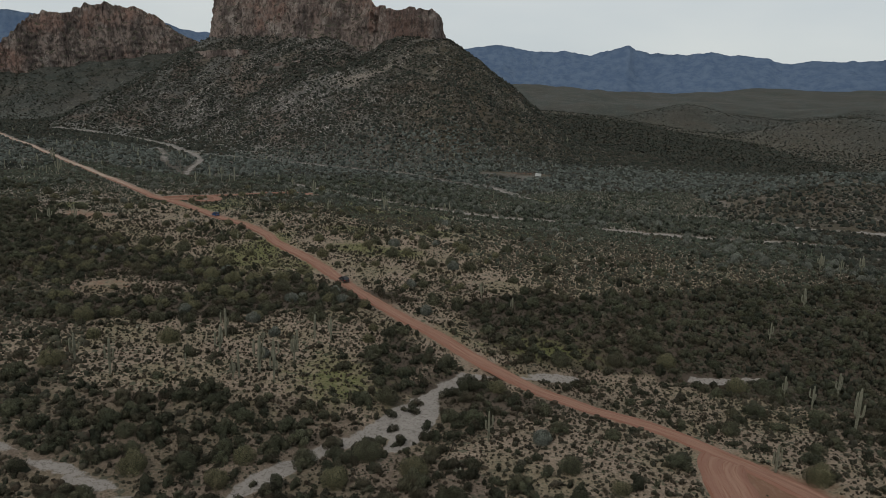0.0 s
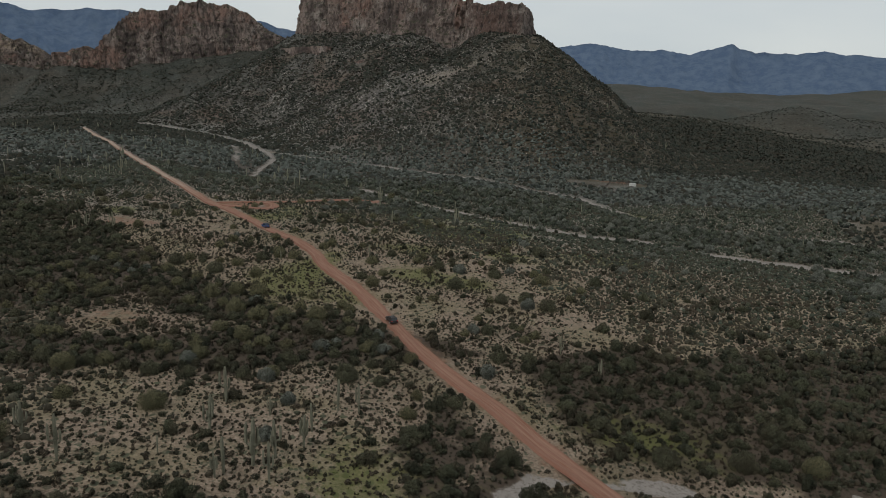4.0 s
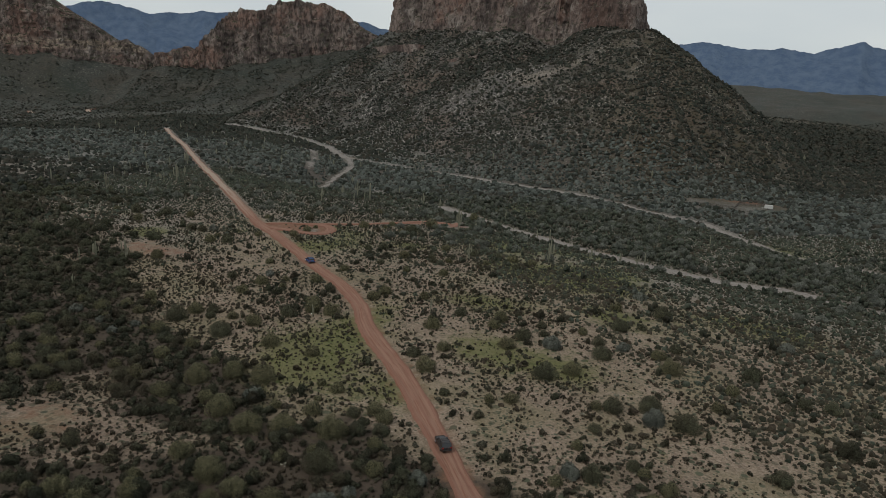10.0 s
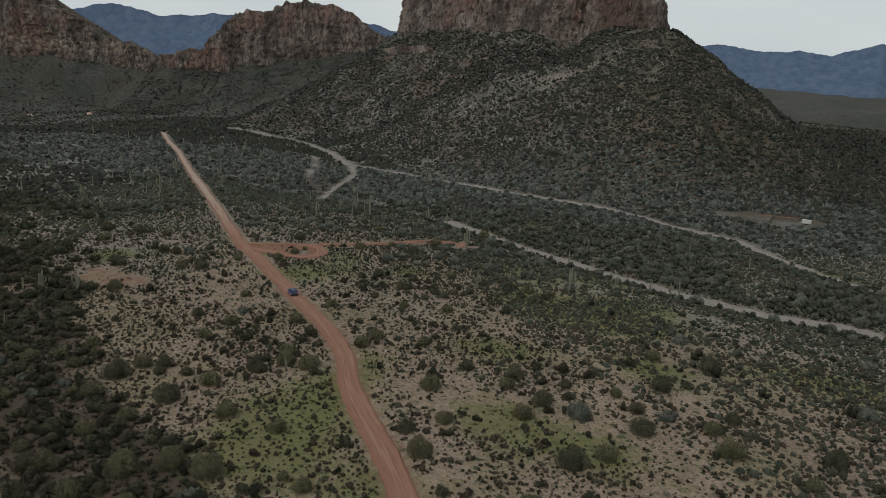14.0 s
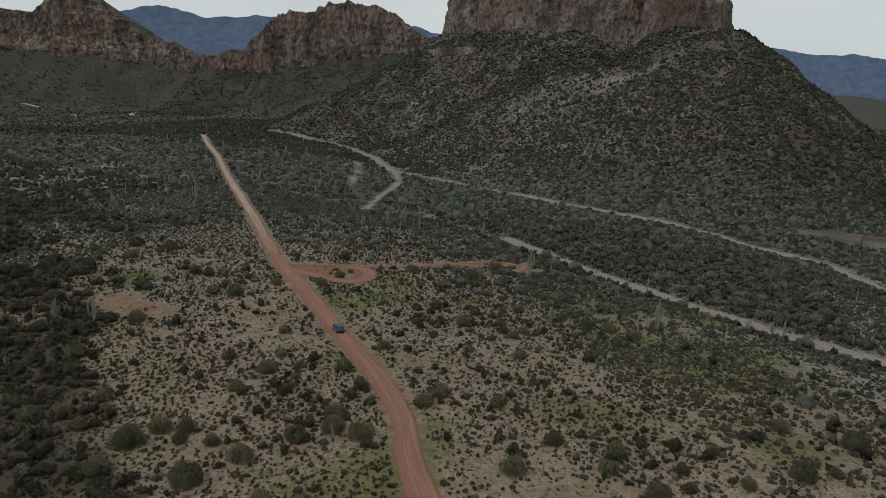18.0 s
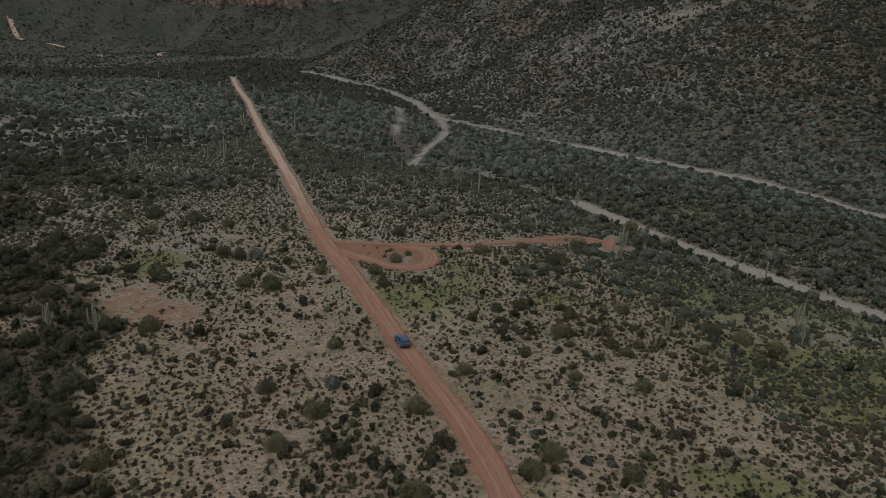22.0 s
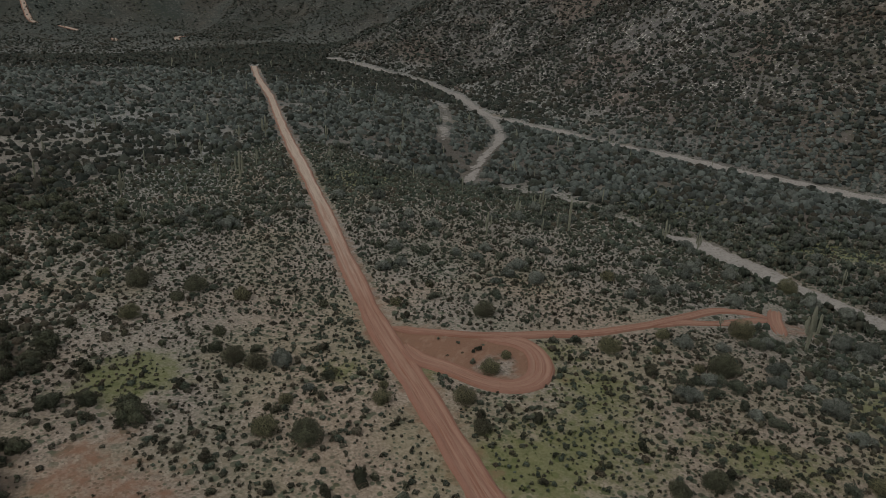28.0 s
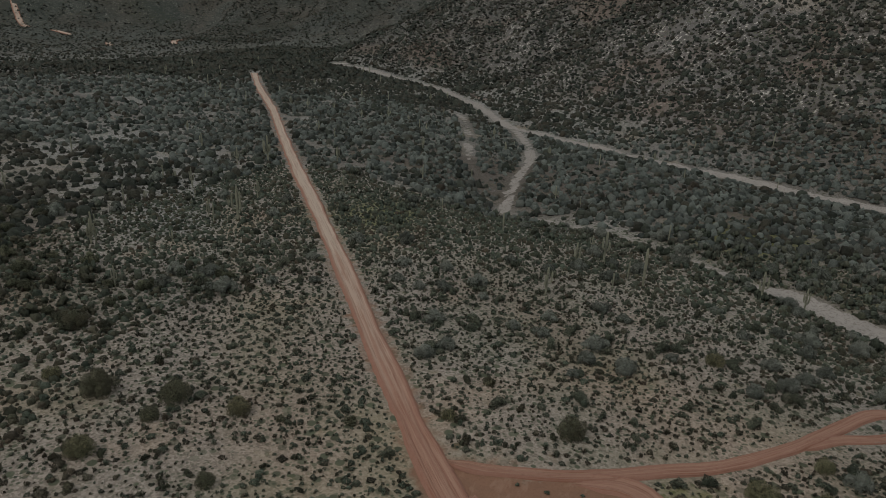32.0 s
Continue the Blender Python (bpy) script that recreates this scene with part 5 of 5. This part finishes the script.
def make_saguaro(seed, arms):
    """A ribbed cactus one metre tall, with its arms."""
    g = random.Random(seed)
    root = tagged(new("saguaro"), "tall ribbed saguaro cactus with upturned arms" if arms else "single ribbed saguaro column without arms", "cactus", "saguaros")

    def column(pts, radii):
        bm = bmesh.new()
        sides = 8
        rings = []
        for i, (p, r) in enumerate(zip(pts, radii)):
            p = Vector(p)
            d = (Vector(pts[min(i + 1, len(pts) - 1)]) - Vector(pts[max(i - 1, 0)])).normalized()
            a = d.cross(Vector((0.2, 0.95, 0.1))).normalized()
            b = d.cross(a)
            rings.append([bm.verts.new(p + (a * math.cos(k * 2 * math.pi / sides) + b * math.sin(k * 2 * math.pi / sides)) * r * (1.0 if k % 2 else 0.8)) for k in range(sides)])
        for lo, up in zip(rings, rings[1:]):
            for k in range(sides):
                bm.faces.new((lo[k], lo[(k + 1) % sides], up[(k + 1) % sides], up[k]))
        tip = bm.verts.new(Vector(pts[-1]) + Vector((0, 0, radii[-1] * 0.5)))
        for k in range(sides):
            bm.faces.new((rings[-1][k], rings[-1][(k + 1) % sides], tip))
        return bm

    lean = g.uniform(-0.02, 0.02)
    part("trunk", column([(lean * z, 0, z) for z in (-0.03, 0.15, 0.4, 0.65, 0.85, 0.95, 0.99)], [0.034, 0.038, 0.046, 0.046, 0.042, 0.032, 0.014]), SAGUARO, root)
    for k in range(arms):
        t, z = k * 2 * math.pi / arms + g.uniform(-0.5, 0.5), g.uniform(0.28, 0.46)
        c, s = math.cos(t), math.sin(t)
        top = g.uniform(0.6, 0.9)
        r = g.uniform(0.10, 0.17)
        pts = [(0.02 * c, 0.02 * s, z), (r * 0.7 * c, r * 0.7 * s, z + 0.01), (r * c, r * s, z + 0.06), (r * 1.05 * c, r * 1.05 * s, (z + top) / 2 + 0.04), (r * 1.02 * c, r * 1.02 * s, top - 0.03), (r * 1.02 * c, r * 1.02 * s, top)]
        part("arm", column(pts, [0.022, 0.028, 0.032, 0.033, 0.026, 0.012]), SAGUARO, root)
    return root


def plant(kinds, spots, tilt=2.0):
    g = random.Random(99)
    firsts = set()
    for x, y, size in spots:
        k = g.randrange(len(kinds))
        m = pose(x, y, ground_at(x, y) - 0.05, g.uniform(-tilt, tilt), g.uniform(-tilt, tilt), g.uniform(0, 360))
        ob = kinds[k]
        if k in firsts:
            ob = copy_thing(ob, m)
        firsts.add(k)
        ob.matrix_basis = m
        ob.scale = (size, size, size * g.uniform(0.85, 1.12)) if len(kinds[k].children) == 2 and kinds[k].children[-1].name.startswith("crown") else (size * 0.92, size * 0.92, size)


BUSH_KINDS = [make_bush("palo_verde_bush", k, PALO, "olive-green palo verde bush on stony ground") for k in range(4)]
BUSH_KINDS += [make_bush("creosote_bush", 10 + k, OLIVE, "dark green creosote bush on stony ground") for k in range(3)]
BUSH_KINDS += [make_bush("mesquite_bush", 20 + k, MESQUITE, "bare grey-brown mesquite bush") for k in range(1)]
bush_rng = random.Random(5)
plant(BUSH_KINDS, [(x, y, min(s, 6.5)) for x, y, s in BUSHES if line_distance(np.array([x]), np.array([y]), ROAD)[0] > 2.6 + 0.4 * min(s, 6.5) and loop_distance(np.array([x]), np.array([y]))[0] > 2 + 0.3 * min(s, 6.5)] + [(x, y, bush_rng.uniform(2.8, 5.0)) for x, y in single], 4)
SAGUARO_KINDS = [make_saguaro(k, arms) for k, arms in enumerate((0, 3, 0, 2, 3, 4, 5, 1))]
wild = [scatter(-330, -130, 430, 640, 17, lambda x, y: clear(x, y, 2) * 0.55), scatter(-330, 120, 560, 720, 21, lambda x, y: clear(x, y, 2) * 0.4),
        scatter(-420, -230, 300, 430, 20, lambda x, y: clear(x, y, 2) * 0.35), scatter(-520, -330, 560, 760, 19, lambda x, y: clear(x, y, 2) * 0.5), scatter(-60, 150, 345, 440, 22, lambda x, y: clear(x, y, 1.5) * 0.3)]
wild = np.concatenate(wild)
plant(SAGUARO_KINDS[3:8] + SAGUARO_KINDS[:1], [(x, y, max(3.0, min(s, 9.5))) for x, y, s in SAGUAROS])
plant(SAGUARO_KINDS[1:3], [(x, y, bush_rng.uniform(3.0, 6.5)) for x, y in wild[::2][:140]], 1.5)


# ---- cars ----
def loft(bm, sections):
    """Skins closed rings of equal count."""
    rings = [[bm.verts.new(p) for p in ring] for ring in sections]
    n = len(rings[0])
    for lo, up in zip(rings, rings[1:]):
        for k in range(n):
            bm.faces.new((lo[k], lo[(k + 1) % n], up[(k + 1) % n], up[k]))
    bm.faces.new(rings[0][::-1])
    bm.faces.new(rings[-1])


def box(bm, x0, x1, y0, y1, z0, z1, bevel=0.0):
    made = bmesh.ops.create_cube(bm, size=1.0, matrix=Matrix.Translation(((x0 + x1) / 2, (y0 + y1) / 2, (z0 + z1) / 2)) @ Matrix.Diagonal((x1 - x0, y1 - y0, z1 - z0, 1)))
    if bevel:
        bmesh.ops.bevel(bm, geom=list({e for v in made["verts"] for e in v.link_edges}), offset=bevel, segments=2, affect="EDGES")


def make_suv(name, paint, label):
    """A 4.6 m estate car on its wheels, nose towards +y."""
    root = tagged(new(name), label, "car")
    w = 0.93

    def ring(y, z0, z1, half, crown_half):
        return [(-half, y, z0), (half, y, z0), (half + 0.02, y, (z0 + z1) / 2), (crown_half, y, z1), (-crown_half, y, z1), (-half - 0.02, y, (z0 + z1) / 2)]

    bm = bmesh.new()
    loft(bm, [ring(-2.3, 0.5, 0.92, w - 0.1, w - 0.16), ring(-2.2, 0.34, 1.02, w - 0.03, w - 0.08), ring(-1.2, 0.3, 1.05, w, w - 0.04), ring(0.9, 0.3, 1.04, w, w - 0.05), ring(1.6, 0.32, 0.98, w - 0.02, w - 0.12), ring(2.15, 0.36, 0.86, w - 0.08, w - 0.2), ring(2.3, 0.48, 0.72, w - 0.2, w - 0.3)])
    bmesh.ops.bevel(bm, geom=bm.edges[:], offset=0.025, segments=1, affect="EDGES")
    part("body", bm, paint, root)
    bm = bmesh.new()
    loft(bm, [[(-0.86, -2.12, 1.0), (0.86, -2.12, 1.0), (0.86, 1.05, 1.0), (-0.86, 1.05, 1.0)], [(-0.74, -1.9, 1.58), (0.74, -1.9, 1.58), (0.74, 0.25, 1.58), (-0.74, 0.25, 1.58)]])
    part("cabin_glass", bm, GLASS, root, "dark tinted car windows")
    bm = bmesh.new()
    loft(bm, [[(-0.77, -1.98, 1.55), (0.77, -1.98, 1.55), (0.77, 0.3, 1.55), (-0.77, 0.3, 1.55)], [(-0.7, -1.85, 1.66), (0.7, -1.85, 1.66), (0.7, 0.12, 1.64), (-0.7, 0.12, 1.64)]])
    bmesh.ops.bevel(bm, geom=bm.edges[:], offset=0.03, segments=2, affect="EDGES")
    part("roof", bm, paint, root)
    for side in (-1, 1):
        for y0, y1 in ((-2.08, -1.86), (-0.95, -0.85), (0.1, 0.2)):
            bm = bmesh.new()
            tube(bm, [(side * 0.865, (y0 + y1) / 2 + (0.35 if y1 > 0 else 0), 1.02), (side * 0.765, (y0 + y1) / 2, 1.56)], [0.06, 0.05], 5)
            part("pillar", bm, paint, root)
        bm = bmesh.new()
        box(bm, side * 0.62 - 0.02, side * 0.62 + 0.02, -1.75, 0.0, 1.68, 1.74, 0.01)
        part("roof_rail", bm, PLASTIC, root)
        bm = bmesh.new()
        box(bm, side * 1.0 - 0.1, side * 1.0 + 0.1, 0.68, 0.86, 1.02, 1.17, 0.03)
        part("wing_mirror", bm, PLASTIC, root)
        bm = bmesh.new()
        box(bm, side * 0.72 - 0.13, side * 0.72 + 0.13, -2.33, -2.2, 0.78, 1.0, 0.03)
        part("tail_light", bm, RED_LENS, root)
        bm = bmesh.new()
        box(bm, side * 0.62 - 0.16, side * 0.62 + 0.16, 2.08, 2.24, 0.66, 0.8, 0.03)
        part("headlight", bm, CLEAR_LENS, root)
        for y in (-1.4, 1.4):
            bm = bmesh.new()
            bmesh.ops.create_cone(bm, cap_ends=True, segments=20, radius1=0.36, radius2=0.36, depth=0.24, matrix=Matrix.Translation((side * 0.84, y, 0.36)) @ Euler((0, radians(90), 0)).to_matrix().to_4x4())
            bmesh.ops.bevel(bm, geom=[e for e in bm.edges if len(e.link_faces) == 2 and any(len(f.verts) > 4 for f in e.link_faces)], offset=0.04, segments=2, affect="EDGES")
            wheel = part("wheel", bm, TYRE, root)
            bm = bmesh.new()
            bmesh.ops.create_cone(bm, cap_ends=True, segments=16, radius1=0.22, radius2=0.19, depth=0.05, matrix=Matrix.Translation((side * 0.965, y, 0.36)) @ Euler((0, radians(90 * side), 0)).to_matrix().to_4x4())
            part("rim", bm, STEEL, wheel)
    for y0, y1, z0, z1, n in ((-2.4, -2.18, 0.36, 0.62, "rear_bumper"), (2.2, 2.38, 0.34, 0.58, "front_bumper")):
        bm = bmesh.new()
        box(bm, -0.82, 0.82, y0, y1, z0, z1, 0.05)
        part(n, bm, PLASTIC, root)
    bm = bmesh.new()
    for y in (-1.5, -0.95, -0.4):
        box(bm, -0.64, 0.64, y - 0.03, y + 0.03, 1.72, 1.76, 0.008)
    part("roof_rack", bm, PLASTIC, root)
    return root


def on_road(ob, x, y):
    i = int(np.argmin(np.hypot(ROAD_LINE[:, 0] - x, ROAD_LINE[:, 1] - y)))
    d = ROAD_LINE[i + 2] - ROAD_LINE[i - 2]
    x, y = ROAD_LINE[i]
    z = float(height(np.array([x]), np.array([y]))[0])
    ob.matrix_basis = pose(x, y, z + 0.06, 0, 0, math.degrees(math.atan2(-d[0], d[1])))


on_road(make_suv("blue_car", BLUE_PAINT, "dusty blue estate car on the red dirt road"), -105.1, 297.5)
on_road(make_suv("black_car", BLACK_PAINT, "black off-road car on the red dirt road"), -31.5, 207.2)


# ---- the pen below the butte ----
def make_fence(pts):
    root = tagged(new("corral_fence"), "dark timber rail fence round a stock pen", "fence")
    for (ax, ay), (bx, by) in zip(pts, pts[1:]):
        n = max(2, int(math.hypot(bx - ax, by - ay) / 3))
        for k in range(n):
            x, y = ax + (bx - ax) * k / n, ay + (by - ay) * k / n
            x2, y2 = ax + (bx - ax) * (k + 1) / n, ay + (by - ay) * (k + 1) / n
            z, z2 = ground_at(x, y), ground_at(x2, y2)
            bm = bmesh.new()
            tube(bm, [(x, y, z - 0.2), (x, y, z + 1.7)], [0.12, 0.1], 6)
            part("post", bm, OLD_TIMBER, root)
            for h in (0.5, 0.95, 1.4):
                bm = bmesh.new()
                tube(bm, [(x, y, z + h), (x2, y2, z2 + h)], [0.09, 0.09], 5)
                part("rail", bm, OLD_TIMBER, root)
    return root


make_fence([(27, 533), (50, 529), (54, 547), (66, 543), (70, 553), (58, 558), (54, 547)])
trailer = tagged(new("stock_trailer"), "small white stock trailer beside the pen", "trailer")
trailer.matrix_basis = pose(69, 536.5, ground_at(69, 536.5), 0, 0, 70)
bm = bmesh.new()
box(bm, -1.1, 1.1, -2.2, 2.2, 0.6, 2.6, 0.12)
part("body", bm, WHITE_PAINT, trailer)
for side in (-1, 1):
    for y in (-0.45, 0.45):
        bm = bmesh.new()
        bmesh.ops.create_cone(bm, cap_ends=True, segments=16, radius1=0.38, radius2=0.38, depth=0.25, matrix=Matrix.Translation((side * 1.0, y, 0.38)) @ Euler((0, radians(90), 0)).to_matrix().to_4x4())
        part("wheel", bm, TYRE, trailer)
bm = bmesh.new()
tube(bm, [(0, 2.1, 0.65), (0, 3.4, 0.55)], [0.08, 0.06], 6)
part("drawbar", bm, STEEL, trailer)
